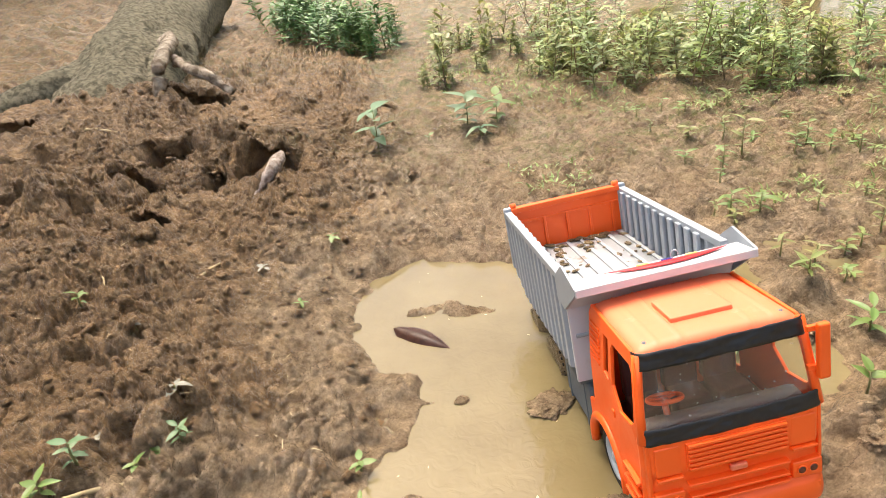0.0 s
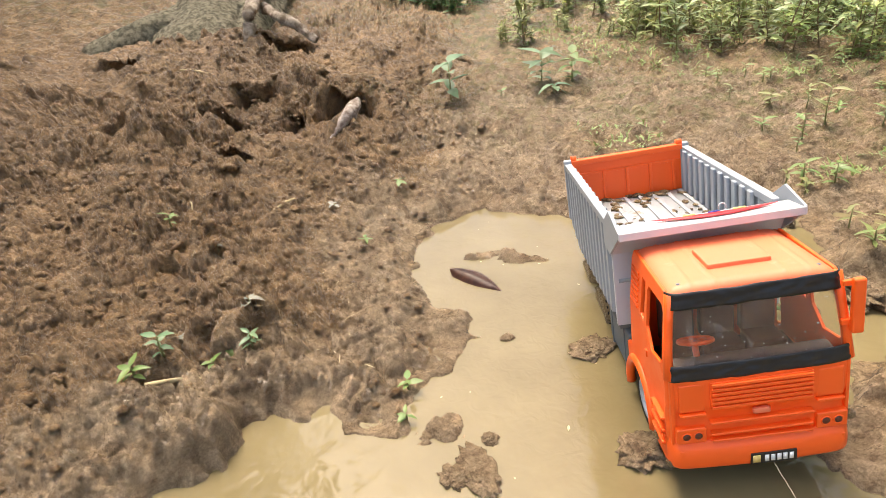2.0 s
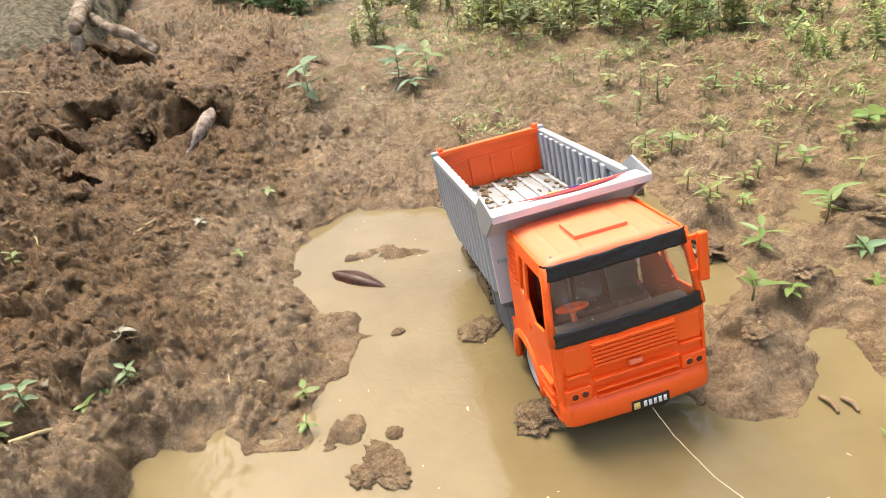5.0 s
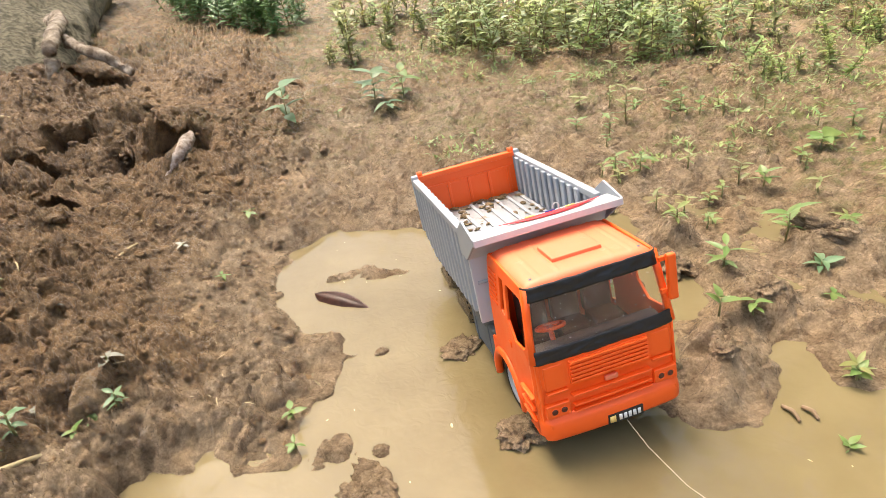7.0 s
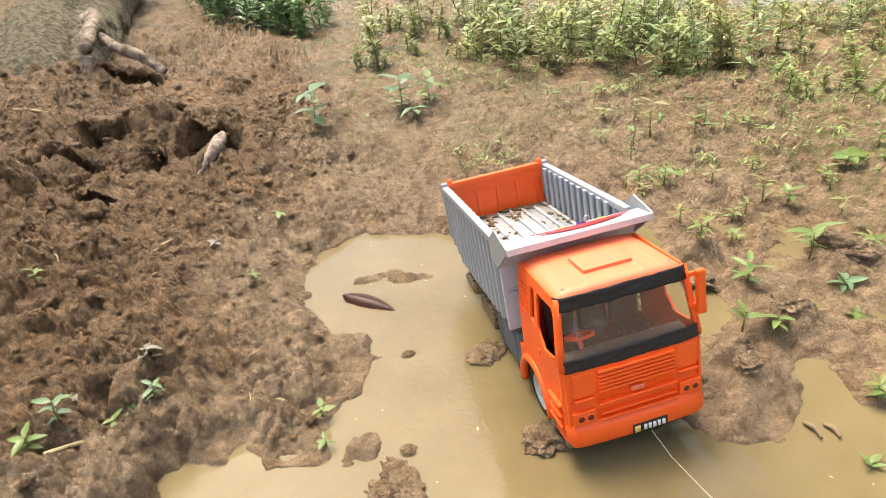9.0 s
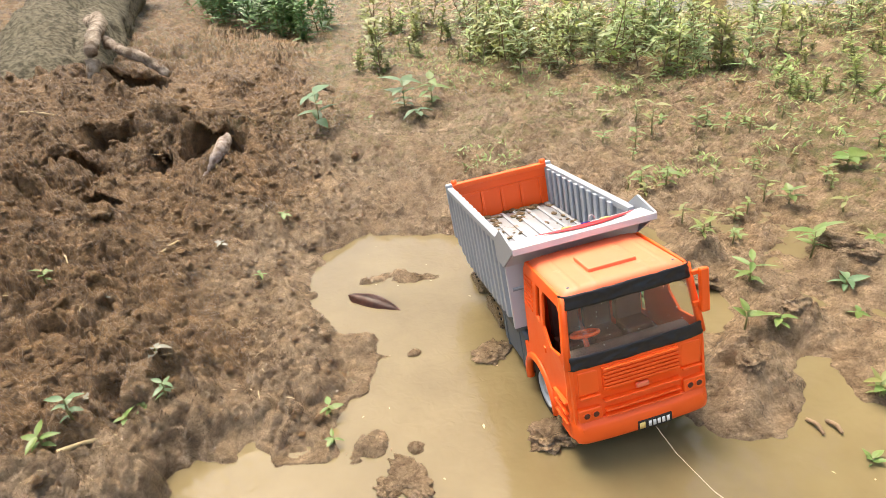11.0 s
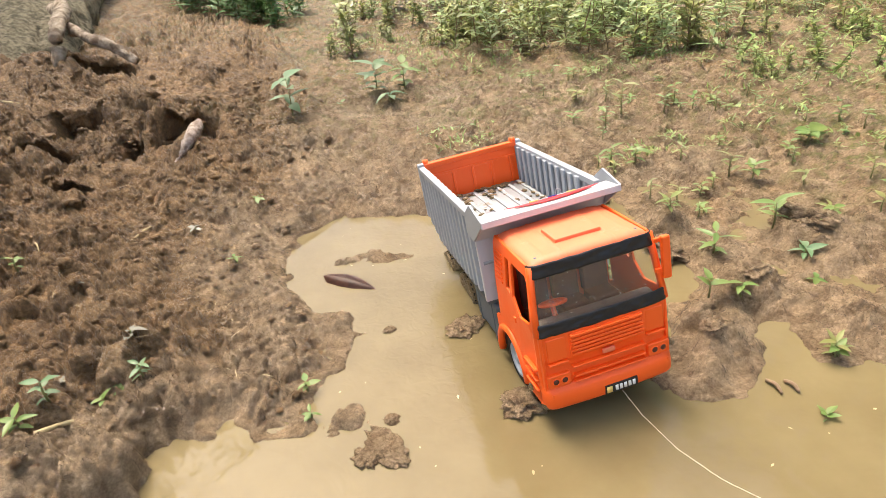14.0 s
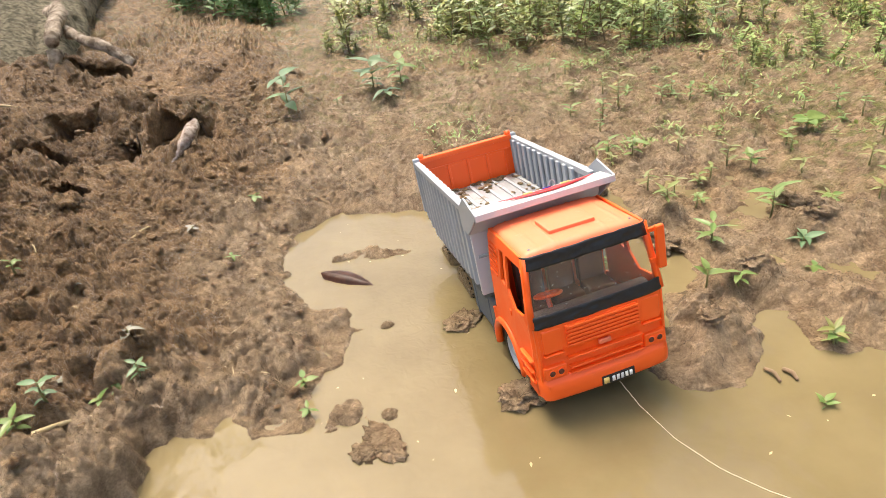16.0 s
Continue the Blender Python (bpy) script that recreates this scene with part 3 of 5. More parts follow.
def sheet(nu, nv, place, thick_dir, thick):
    """A curved sheet from a grid of points, with thickness."""
    bm = bmesh.new()
    g = [[bm.verts.new(place(i / nu, j / nv)) for j in range(nv + 1)] for i in range(nu + 1)]
    for i in range(nu):
        for j in range(nv):
            bm.faces.new((g[i][j], g[i + 1][j], g[i + 1][j + 1], g[i][j + 1]))
    ext = bmesh.ops.extrude_face_region(bm, geom=bm.faces[:])
    for v in ext["geom"]:
        if isinstance(v, bmesh.types.BMVert):
            v.co += Vector(thick_dir) * thick
    return bm


def round_x(u, half, r=0.010):
    """Setback of a face towards its ends, for rounded corners."""
    d = abs(u) - (half - r)
    return 0.0 if d <= 0 else r - math.sqrt(max(0.0, r * r - d * d))


def build_truck():
    t = thing("toy_dump_truck", TRUCK, "orange and grey plastic toy dump truck, muddy, nosing through the puddle", "toy truck")
    cab = part("cab", cab_side(-1), ORANGE, t, "bright orange plastic cab", bevel=0.0008, smooth=False)
    part("cab_side", cab_side(1), ORANGE, cab, bevel=0.0008, smooth=False)

    def front(u, v):
        x, z = (u * 2 - 1) * (W - 0.0005), 0.050 + 0.075 * v
        return Vector((x, cab_front_y(z) + 0.8 * round_x(x, W, 0.012) - 0.004 * (1 - (x / W) ** 2) + 0.003 * step(0.45, 0.55, 1 - v) * (1 if v > .3 else .6), z))
    part("front_panel", sheet(44, 16, front, (0, 1, 0), 0.004), ORANGE, cab)

    def bumper(u, v):
        x, z = (u * 2 - 1) * W, 0.023 + 0.031 * v
        bulge = 0.0045 * math.sin(math.pi * min(1, max(0, v * 1.1))) ** 0.5
        return Vector((x, 0.0005 + 0.9 * round_x(x, W, 0.014) - 0.004 * (1 - (x / W) ** 2) - bulge, z))
    bump = part("bumper", sheet(44, 12, bumper, (0, 1, 0), 0.006), ORANGE, cab)
    part("bumper_side", boxed(-W + 0.0002, -W + 0.006, 0.010, 0.052, 0.023, 0.040), ORANGE, bump, bevel=0.001, smooth=False)
    part("bumper_side", boxed(W - 0.006, W - 0.0002, 0.010, 0.052, 0.023, 0.040), ORANGE, bump, bevel=0.001, smooth=False)

    def roof(u, v):
        x, y = (u * 2 - 1) * (W - 0.0075), 0.015 + (LC - 0.015) * v
        z = H - 0.9 * round_x(x, W - 0.0075, 0.016) - 0.5 * round_x(y - 0.5 * (LC + 0.015), 0.5 * (LC - 0.015), 0.012) - 0.002 * (x / W) ** 2
        z += 0.0010 * (1 if 0.030 < abs(x) < 0.0325 or 0.052 < abs(x) < 0.0535 else 0)
        return Vector((x, y, z))
    # the roof's paler orange holds the sky's reflection as colour
    rf = part("roof", sheet(64, 24, roof, (0, 0, -1), 0.004), ORANGE_SHEEN_DUST, cab, "dusty orange roof with a pale sky sheen in its colour")
    hatch = boxed(-0.028, 0.030, 0.046, 0.088, H - 0.002, H + 0.0042)
    part("roof_hatch", hatch, ORANGE_SHEEN_DUST, rf, bevel=0.0012, smooth=False)
    for sx in (-1, 1):
        part("roof_seam", boxed(sx * 0.030, sx * 0.0312, 0.046, 0.110, H - 0.0015, H + 0.0005), ORANGE_SHEEN_DUST, rf)
        part("roof_screw", tube([(sx * 0.062, 0.026, H - 0.004), (sx * 0.062, 0.026, H - 0.0008)], [0.0022, 0.0018], 10), DARK, rf)
    part("rear_wall", boxed(-W + 0.010, W - 0.010, LC - 0.004, LC, 0.085, 0.203), ORANGE, cab)
    part("cab_floor", boxed(-W + 0.005, W - 0.005, 0.012, LC - 0.004, 0.078, 0.084), SEAT, cab)
    # windscreen with taped edges
    zs0, zs1 = 0.134, 0.193

    def screen(z0, z1, half0, half1, push):
        def f(u, v):
            z = z0 + (z1 - z0) * v
            x = (u * 2 - 1) * (half0 + (half1 - half0) * v)
            return Vector((x, cab_front_y(z) + 0.9 * round_x(x, W - lean(z), 0.010) - 0.003 * (1 - (x / W) ** 2) - push, z))
        return f
    ws = part("windscreen", sheet(30, 8, screen(0.128, 0.198, 0.079, 0.0735, -0.0015), (0, 1, 0), 0.0006), CLEAR, cab, "scratched clear plastic windscreen")
    ws.visible_shadow = False

    def tape(z0, z1, half, s):
        f0 = screen(z0, z1, half, half - 0.001, 0.0012)

        def f(u, v):
            p = f0(u, v)
            w = noise.noise(Vector((u * 14 + s, v * 3, s))) * 0.0011 + noise.noise(Vector((u * 40, v * 6, s))) * 0.0005
            return p + Vector((0, w - 0.0005, 0.0012 * noise.noise(Vector((u * 9, s, 3.1))) * (1 if v in (0.0, 1.0) else 0)))
        return sheet(70, 8, f, (0, 1, 0), 0.0012)
    part("tape_strip", tape(0.190, 0.2055, 0.0775, 1.3), BLACK, cab, "crinkled black tape")
    part("tape_strip", tape(0.1215, 0.1365, 0.0825, 5.1), BLACK, cab, "crinkled black tape")
    for sx in (-1, 1):
        pil = [(sx * (W - 0.0035 - lean(z)), cab_front_y(z) + 0.004, z) for z in (0.122, 0.15, 0.178, 0.203)]
        part("pillar", tube(pil, [0.0048, 0.0042, 0.0042, 0.0048], 10), ORANGE, cab)
    # grille, headlights, trim lines
    gr = part("grille", boxed(-0.046, 0.046, -0.0030, 0.0020, 0.089, 0.118), ORANGE, cab, bevel=0.0006, smooth=False)
    for k in range(6):
        z = 0.0905 + k * 0.0047
        part("slat", boxed(-0.045, 0.045, -0.0056, -0.0030, z, z + 0.0030), ORANGE, gr, bevel=0.0006, smooth=False)
    for sx in (-1, 1):
        a, b = sorted((sx * 0.050, sx * 0.074))
        part("corner_panel", boxed(a, b, -0.0008, 0.004, 0.087, 0.117), ORANGE, cab, bevel=0.0016, smooth=False)
        part("trim_lip", boxed(a, b, -0.0035, 0.003, 0.0830, 0.0860), ORANGE, cab, bevel=0.0010, smooth=False)
        hl = part("headlight", boxed(*sorted((sx * 0.050, sx * 0.078)), -0.0032, 0.006, 0.0535, 0.0705), ORANGE, cab, bevel=0.0016, smooth=False)
        for k, r in ((0.058, 0.0042), (0.069, 0.0042)):
            part("lamp", tube([(sx * k, -0.0040, 0.0620), (sx * k, -0.0030, 0.0620)], [r * 0.8, r], 14), LAMP_DARK, hl, "empty dark lamp socket")
            part("lamp_ring", lathe_ring(sx * k, 0.0620, r), ORANGE, hl)
        part("fog_lamp", boxed(*sorted((sx * 0.050, sx * 0.076)), -0.0040, 0.004, 0.0395, 0.0460), ORANGE, bump, bevel=0.0012, smooth=False)
    for z, half in ((0.0740, 0.047), (0.0615, 0.046), (0.0540, 0.046)):
        part("trim_ridge", boxed(-half, half, -0.0060, 0.002, z, z + 0.0026), ORANGE, cab, bevel=0.0010, smooth=False)
    part("badge", boxed(-0.008, 0.008, -0.0050, 0.0, 0.0795, 0.0860), ORANGE_SHEEN_DUST, cab, "worn badge with its paint rubbed off", bevel=0.002, smooth=False)
    plate = part("number_plate", boxed(-0.012, 0.030, -0.0092, -0.0050, 0.0265, 0.0385), PLATE, bump, "black plate with worn white marks", bevel=0.0006, smooth=False)
    part("plate_mark", boxed(-0.0105, -0.0035, -0.0096, -0.0090, 0.0285, 0.0365), YELLOW, plate)
    for k in range(5):
        part("plate_mark", boxed(0.0005 + k * 0.0056, 0.0042 + k * 0.0056, -0.0096, -0.0090, 0.0290, 0.0360), WHITE, plate)
    # sides: door line, louvres, steps, fender
    for sx in (-1, 1):
        def side(x0, x1, y0, y1, z0, z1, nm, bev=0.0006):
            a, b = sorted((sx * x0, sx * x1))
            return part(nm, boxed(a, b, y0, y1, z0, z1), ORANGE, cab, bevel=bev, smooth=False)
        for k in range(7):
            z = 0.150 + k * 0.0062
            side(W - lean(z) - 0.001, W - lean(z) + 0.0012, 0.100, 0.126, z, z + 0.0030, "louvre")
        for z in (0.043, 0.057, 0.071):
            side(W - 0.002, W + 0.0035, 0.014, 0.050, z, z + 0.0035, "step_ridge", 0.001)
        side(W - 0.001, W + 0.0012, 0.064, 0.070, 0.112, 0.120, "door_handle", 0.001)
        arc = [(sx * (W - 0.001), AXLES[0] + 0.0465 * math.cos(radians(a)), HUB + 0.0465 * math.sin(radians(a))) for a in range(-6, 187, 12)]
        part("fender", tube(arc, [0.0055] * len(arc), 8), ORANGE, cab)
        liner = sheet(18, 2, lambda u, v: Vector((sx * (W - 0.004 - 0.045 * v), AXLES[0] + 0.0435 * math.cos(math.pi * u), HUB + 0.0435 * math.sin(math.pi * u))), (0, 0, 0.001), 1)
        part("wheel_arch", liner, SEAT, cab)
    # mirror on its arm
    mir = part("mirror", boxed(W - 0.0055, W + 0.0050, -0.001, 0.006, 0.148, 0.201), ORANGE, cab, bevel=0.002, smooth=False)
    for z in (0.155, 0.193):
        part("mirror_arm", boxed(W - 0.012, W + 0.003, 0.005, 0.009, z, z + 0.005), ORANGE, mir, bevel=0.0006, smooth=False)
    # inside the cab
    part("dashboard", sheet(10, 6, lambda u, v: Vector(((u * 2 - 1) * (W - 0.010), 0.014 + 0.030 * v, 0.124 + 0.006 * math.sin(v * 3) - 0.006 * v)), (0, 0, -1), 0.016), DASH, cab, "dusty grey dashboard")
    wheel = bmesh.new()
    rings = []
    for i in range(28):
        a = 2 * math.pi * i / 28
        c = Vector((math.cos(a), math.sin(a), 0))
        rings.append([wheel.verts.new(c * 0.0155 + (c * math.cos(2 * math.pi * j / 8) + Vector((0, 0, math.sin(2 * math.pi * j / 8)))) * 0.0022) for j in range(8)])
    for i in range(28):
        for j in range(8):
            wheel.faces.new((rings[i][j], rings[(i + 1) % 28][j], rings[(i + 1) % 28][(j + 1) % 8], rings[i][(j + 1) % 8]))
    for a in (0.5, 2.6, 4.7):
        box(wheel, -0.002, 0.002, -0.002, 0.002, -0.001, 0.001)
        vs = box(wheel, 0, 0.0155, -0.0022, 0.0022, -0.001, 0.001)
        bmesh.ops.rotate(wheel, verts=vs, cent=(0, 0, 0), matrix=Matrix.Rotation(a, 3, 'Z'))
    sw = part("steering_wheel", wheel, ORANGE, cab, "orange plastic steering wheel")
    sw.matrix_local = pose(-0.045, 0.036, 0.141, -20, 0, 0)
    part("steering_column", tube([(-0.045, 0.040, 0.141), (-0.045, 0.030, 0.118)], [0.003, 0.003], 8), ORANGE, cab)
    for x in (-0.042, 0.0, 0.042):
        st = part("seat", boxed(x - 0.018, x + 0.018, 0.072, 0.105, 0.084, 0.108), SEAT, cab, "dark brown plastic seat", bevel=0.003, smooth=False)
        part("seat_back", boxed(x - 0.018, x + 0.018, 0.100, 0.112, 0.106, 0.165), SEAT, st, bevel=0.003, smooth=False)

    # chassis, tanks
    ch = part("chassis", boxed(-0.034, 0.034, 0.020, 0.462, 0.050, 0.082), DARK, t, "dark grey plastic chassis", bevel=0.002, smooth=False)
    for sx in (-1, 1):
        a, b = sorted((sx * 0.040, sx * 0.081))
        tank = part("fuel_tank", boxed(a, b, 0.158, 0.268, 0.026, 0.088), DARK, t, "blue-grey plastic side tank", bevel=0.006, smooth=False)
        for y in (0.180, 0.246):
            a2, b2 = sorted((sx * 0.0395, sx * 0.0822))
            part("tank_strap", boxed(a2, b2, y, y + 0.004, 0.0255, 0.0890), DARK, tank, bevel=0.001, smooth=False)
    # dump body
    bt, bb, br, bf, wb, vb = 0.226, 0.1075, 0.463, 0.162, 0.093, 0.141
    sub = part("subframe", panel([[(bf + 0.01, 0.088), (0.300, 0.094), (0.375, 0.094), (br - 0.010, 0.110), (br - 0.010, 0.112), (bf, 0.112)]],
                                 lambda u, v, w: Vector((-wb + 0.006 + w, u, v)), 2 * wb - 0.012), DARK, t, "dark plastic tray under the body")
    body = part("dump_body", boxed(-wb + 0.006, wb - 0.006, bf - 0.004, br - 0.002, 0.1545, 0.1590), GREY_MUDDY, t, "grey plastic tipper body, muddy floor")

    def corrugated(sx):
        prof, n, pitch = [], 13, (br - bf - 0.020) / 13
        for k in range(n):
            y = bf + 0.010 + k * pitch
            prof += [(y, 0.0), (y + pitch * 0.30, 0.0), (y + pitch * 0.42, 0.0055), (y + pitch * 0.86, 0.0055)]
        prof = [(bf, 0.0)] + prof + [(br - 0.008, 0.0), (br, 0.0)]
        bm = bmesh.new()
        outer, inner = [], []
        for y, d in prof:
            low = bb + max(0.0, (y - (br - 0.065)) / 0.065) * 0.026
            x = wb - 0.0055 + d
            outer.append([bm.verts.new((sx * x, y, low)), bm.verts.new((sx * x, y, bt - 0.008))])
            inner.append([bm.verts.new((sx * (x - 0.0025), y, low)), bm.verts.new((sx * (x - 0.0025), y, bt - 0.008))])
        for s in (outer, inner):
            for a, b in zip(s, s[1:]):
                bm.faces.new((a[0], b[0], b[1], a[1]))
        for a, b, c, d in zip(outer, outer[1:], inner, inner[1:]):
            bm.faces.new((a[1], b[1], d[1], c[1]))
            bm.faces.new((a[0], b[0], d[0], c[0]))
        for a, c in ((outer[0], inner[0]), (outer[-1], inner[-1])):
            bm.faces.new((a[0], a[1], c[1], c[0]))
        return bm
    for sx in (-1, 1):
        sp = part("side_panel", corrugated(sx), GREY, body, "ribbed grey side panel", smooth=False, bevel=0.0005)
        a, b = sorted((sx * (wb - 0.0095), sx * (wb + 0.001)))
        part("top_rail", boxed(a, b, bf, br + 0.001, bt - 0.009, bt), GREY, sp, bevel=0.0012, smooth=False)
        for k in range(11):
            y = bf + 0.045 + k * 0.0225
            a, b = sorted((sx * (wb - 0.0135), sx * (wb - 0.0085)))
            part("inner_rib", boxed(a, b, y, y + 0.011, 0.159, bt - 0.004), GREY, sp, bevel=0.0015, smooth=False)
        a, b = sorted((sx * (wb - 0.011), sx * (wb + 0.0015)))
        part("rear_post", boxed(a, b, br - 0.008, br + 0.003, bb + 0.028, bt + 0.005), GREY, sp, bevel=0.0015, smooth=False)
        ear = [(vb - 0.030, 0.2255), (vb - 0.031, 0.2325), (vb + 0.012, 0.2440), (bf + 0.024, 0.2220), (bf + 0.024, 0.195), (bf - 0.002, 0.190)]
        part("ear", panel([ear], lambda u, v, w: Vector((sx * (wb + 0.0015 - w), u, v)), 0.003), GREY, sp, smooth=False, bevel=0.0006)
    for k in range(8):
        x = -wb + 0.020 + k * 0.0208
        part("floor_rib", boxed(x, x + 0.006, bf + 0.002, br - 0.012, 0.1590, 0.1612), GREY_MUDDY, body, bevel=0.0008, smooth=False)
    part("headboard", panel([[(bf - 0.003, bb - 0.008), (bf + 0.002, bb - 0.008), (bf + 0.002, 0.190), (vb + 0.003, bt + 0.003), (vb - 0.002, bt + 0.003), (bf - 0.003, 0.190)]],
                            lambda u, v, w: Vector((-wb + 0.001 + w, u, v)), 2 * wb - 0.002), WHITE_GREY, body, "pale grey front board", bevel=0.001, smooth=False)

    def visor(u, v):
        x = (u * 2 - 1) * (wb + 0.001)
        y = vb + 0.003 - 0.032 * v
        return Vector((x, y, bt + 0.0025 + 0.002 * v + 0.0012 * (abs(u * 2 - 1) > 0.97)))
    vis = part("visor", sheet(40, 6, visor, (0, 0, -1), 0.0035), WHITE_GREY, body, "pale grey visor over the cab roof")
    part("visor_lip", boxed(-wb - 0.001, wb + 0.001, vb - 0.0325, vb - 0.0290, bt - 0.003, bt + 0.0062), WHITE_GREY, vis, bevel=0.0012, smooth=False)

    def crescent(lo, hi, half):
        def f(u, v):
            x = (u * 2 - 1) * half
            e = (1 - (x / half) ** 2)
            return Vector((x + 0.012, vb - 0.004 - lo * e - (hi - lo) * e * v, bt + 0.0056))
        return f
    part("sticker", sheet(30, 2, crescent(0.003, 0.014, 0.066), (0, 0, -1), 0.0006), RED, vis, "red crescent sticker")
    for k, m_ in enumerate((YELLOW, BLUE, YELLOW)):
        x = -0.020 + k * 0.026
        part("sticker_mark", boxed(x, x + 0.012, vb - 0.007, vb - 0.0045, bt + 0.004, bt + 0.0064), m_, vis)
    hook = [(0.020 + 0.004 * math.cos(a), vb - 0.006, bt + 0.009 + 0.005 * math.sin(a)) for a in [k * 0.5 for k in range(13)]]
    part("hook", tube(hook, [0.0007] * 13, 6), WHITE_GREY, vis, "bent wire hook")
    # tailgate
    tg = part("tailgate", boxed(-wb + 0.009, wb - 0.009, br - 0.006, br, 0.1400, bt + 0.002), ORANGE, body, "orange tailgate, stained on the inside", bevel=0.001, smooth=False)
    part("tailgate_rail", boxed(-wb + 0.009, wb - 0.009, br - 0.0105, br + 0.002, bt - 0.004, bt + 0.004), ORANGE, tg, bevel=0.001, smooth=False)
    part("tailgate_rail", boxed(-wb + 0.012, wb - 0.012, br - 0.0085, br - 0.005, bt - 0.022, bt - 0.018), ORANGE, tg, bevel=0.0006, smooth=False)
    for k in range(5):
        x = -0.074 + k * 0.0355
        part("tailgate_rib", boxed(x, x + 0.0045, br - 0.0095, br - 0.005, 0.1595, bt - 0.018), ORANGE, tg, bevel=0.0008, smooth=False)
    for sx in (-1, 1):
        part("hinge", tube([(sx * 0.084, br - 0.004, bt + 0.006), (sx * 0.076, br - 0.004, bt + 0.006)], [0.005, 0.005], 10), ORANGE, tg)
    # wheels
    r = WHEEL_R
    tyre_prof = [(-0.010, r * .66), (-0.0125, r * .80), (-0.0115, r * .95), (-0.008, r), (0.008, r), (0.0115, r * .95), (0.0125, r * .80), (0.010, r * .66)]
    rim_prof = [(0.0105, r * .70), (0.0120, r * .68), (0.0105, r * .62), (0.0045, r * .56), (0.0030, r * .40), (0.0060, r * .34), (0.0068, r * .22), (0.0115, r * .19), (0.0125, r * .10), (0.0125, 0.00001)]
    for i, y in enumerate(AXLES):
        for sx in (-1, 1):
            wh = new("wheel")
            wh.parent = t
            wh.matrix_local = pose(sx * (W - 0.0165), y, HUB, 0, 0, 180 if sx < 0 else 0) @ pose(0, 0, 0, 23 * i + 10 * sx)
            tagged(wh, "mud-caked toy truck wheel with a grey rim" if i else "front wheel with black tyre and grey rim")
            ty = part("tyre", lathe(tyre_prof, 40), TYRE, wh)
            for k in range(26):
                a = 2 * math.pi * k / 26
                lug = part("tread_lug", boxed(-0.0105, 0.0105, -0.0021, 0.0021, r - 0.001, r + 0.0018), TYRE, ty)
                lug.matrix_local = Matrix.Rotation(a, 4, 'X')
            rim = part("rim", lathe(rim_prof, 32), RIM, wh, "light grey plastic rim")
            for k in range(8):
                a = 2 * math.pi * k / 8
                part("bolt", tube([(0.0035, r * .47 * math.cos(a), r * .47 * math.sin(a)), (0.0062, r * .47 * math.cos(a), r * .47 * math.sin(a))], [0.0016, 0.0013], 8), RIM, rim)
            if i:
                mud = lathe([(-0.015, r * .80), (-0.014, r * 1.05), (-0.006, r * 1.14), (0.006, r * 1.14), (0.0135, r * 1.04), (0.0130, r * .80)], 60)
                for v in mud.verts:
                    q = v.co * 90 + Vector((i * 5, sx * 3, 0))
                    k = 1 + 0.10 * noise.fractal(q, 0.7, 2.1, 4) - 0.05
                    v.co.y *= k
                    v.co.z *= k
                    v.co.x += 0.002 * noise.noise(q * 1.3)
                part("caked_mud", mud, MUD_WET, wh, "wet mud caked on the tyre")
        part("axle", tube([(-W + 0.02, y, HUB), (W - 0.02, y, HUB)], [0.004, 0.004], 8), DARK, ch)
    # mud stuck to the bumper corners and spilt in the body
    for x, y, z, s in ((-0.080, 0.010, 0.024, 1), (-0.074, 0.050, 0.026, 2), (0.080, 0.012, 0.030, 3), (-0.082, 0.046, 0.030, 4), (0.082, 0.004, 0.060, 5)):
        ob = part("mud_splat", lump(0.006, 0.006, 0.006, s, 3), MUD_WET, t)
        ob.matrix_local = pose(x, y, z)
    rng = random.Random(5)
    for k in range(90):
        u = rng.random()
        x, y = rng.uniform(-0.078, 0.078), bf + 0.02 + (br - bf - 0.03) * (1 - u * u * 0.95)
        s = rng.uniform(0.0015, 0.0055) * (1.2 if y > 0.38 else 0.8)
        ob = part("mud_crumb", lump(s * rng.uniform(.8, 2.2), s, s * .5, k, 2), MUD_WET, body)
        ob.matrix_local = pose(x, y, 0.1605, 0, 0, rng.uniform(0, 360))
    return t


def lathe_ring(x, z, r):
    bm = bmesh.new()
    rings = []
    for i in range(16):
        a = 2 * math.pi * i / 16
        c = Vector((math.cos(a), 0, math.sin(a)))
        rings.append([bm.verts.new(Vector((x, -0.0036, z)) + c * r + (c * math.cos(j * math.pi / 3) + Vector((0, math.sin(j * math.pi / 3), 0))) * 0.0007) for j in range(6)])
    for i in range(16):
        for j in range(6):
            bm.faces.new((rings[i][j], rings[(i + 1) % 16][j], rings[(i + 1) % 16][(j + 1) % 6], rings[i][(j + 1) % 6]))
    return bm


build_truck()


def build_twine():
    a = TRUCK @ Vector((0.010, -0.007, 0.024))
    pts = [a, (0.252, 0.408, 0.030), (0.272, 0.360, 0.022), (0.300, 0.315, 0.018), (0.330, 0.276, 0.022), (0.44, 0.14, 0.06), (0.56, -0.02, 0.14)]
    fine = []
    P = [Vector(p) for p in pts]
    for i in range(len(P) - 1):
        for k in range(8):
            fine.append(P[i].lerp(P[i + 1], k / 8) + Vector((0.0005 * noise.noise(Vector((i * 8 + k, 0, 0)) * .9), 0, 0.0005 * noise.noise(Vector((i * 8 + k, 5, 0)) * .9))))
    tagged(part("tow_string", tube(fine, [0.0005] * len(fine), 6), TWINE), "thin tan twine tied to the truck's bumper", "string")


build_twine()

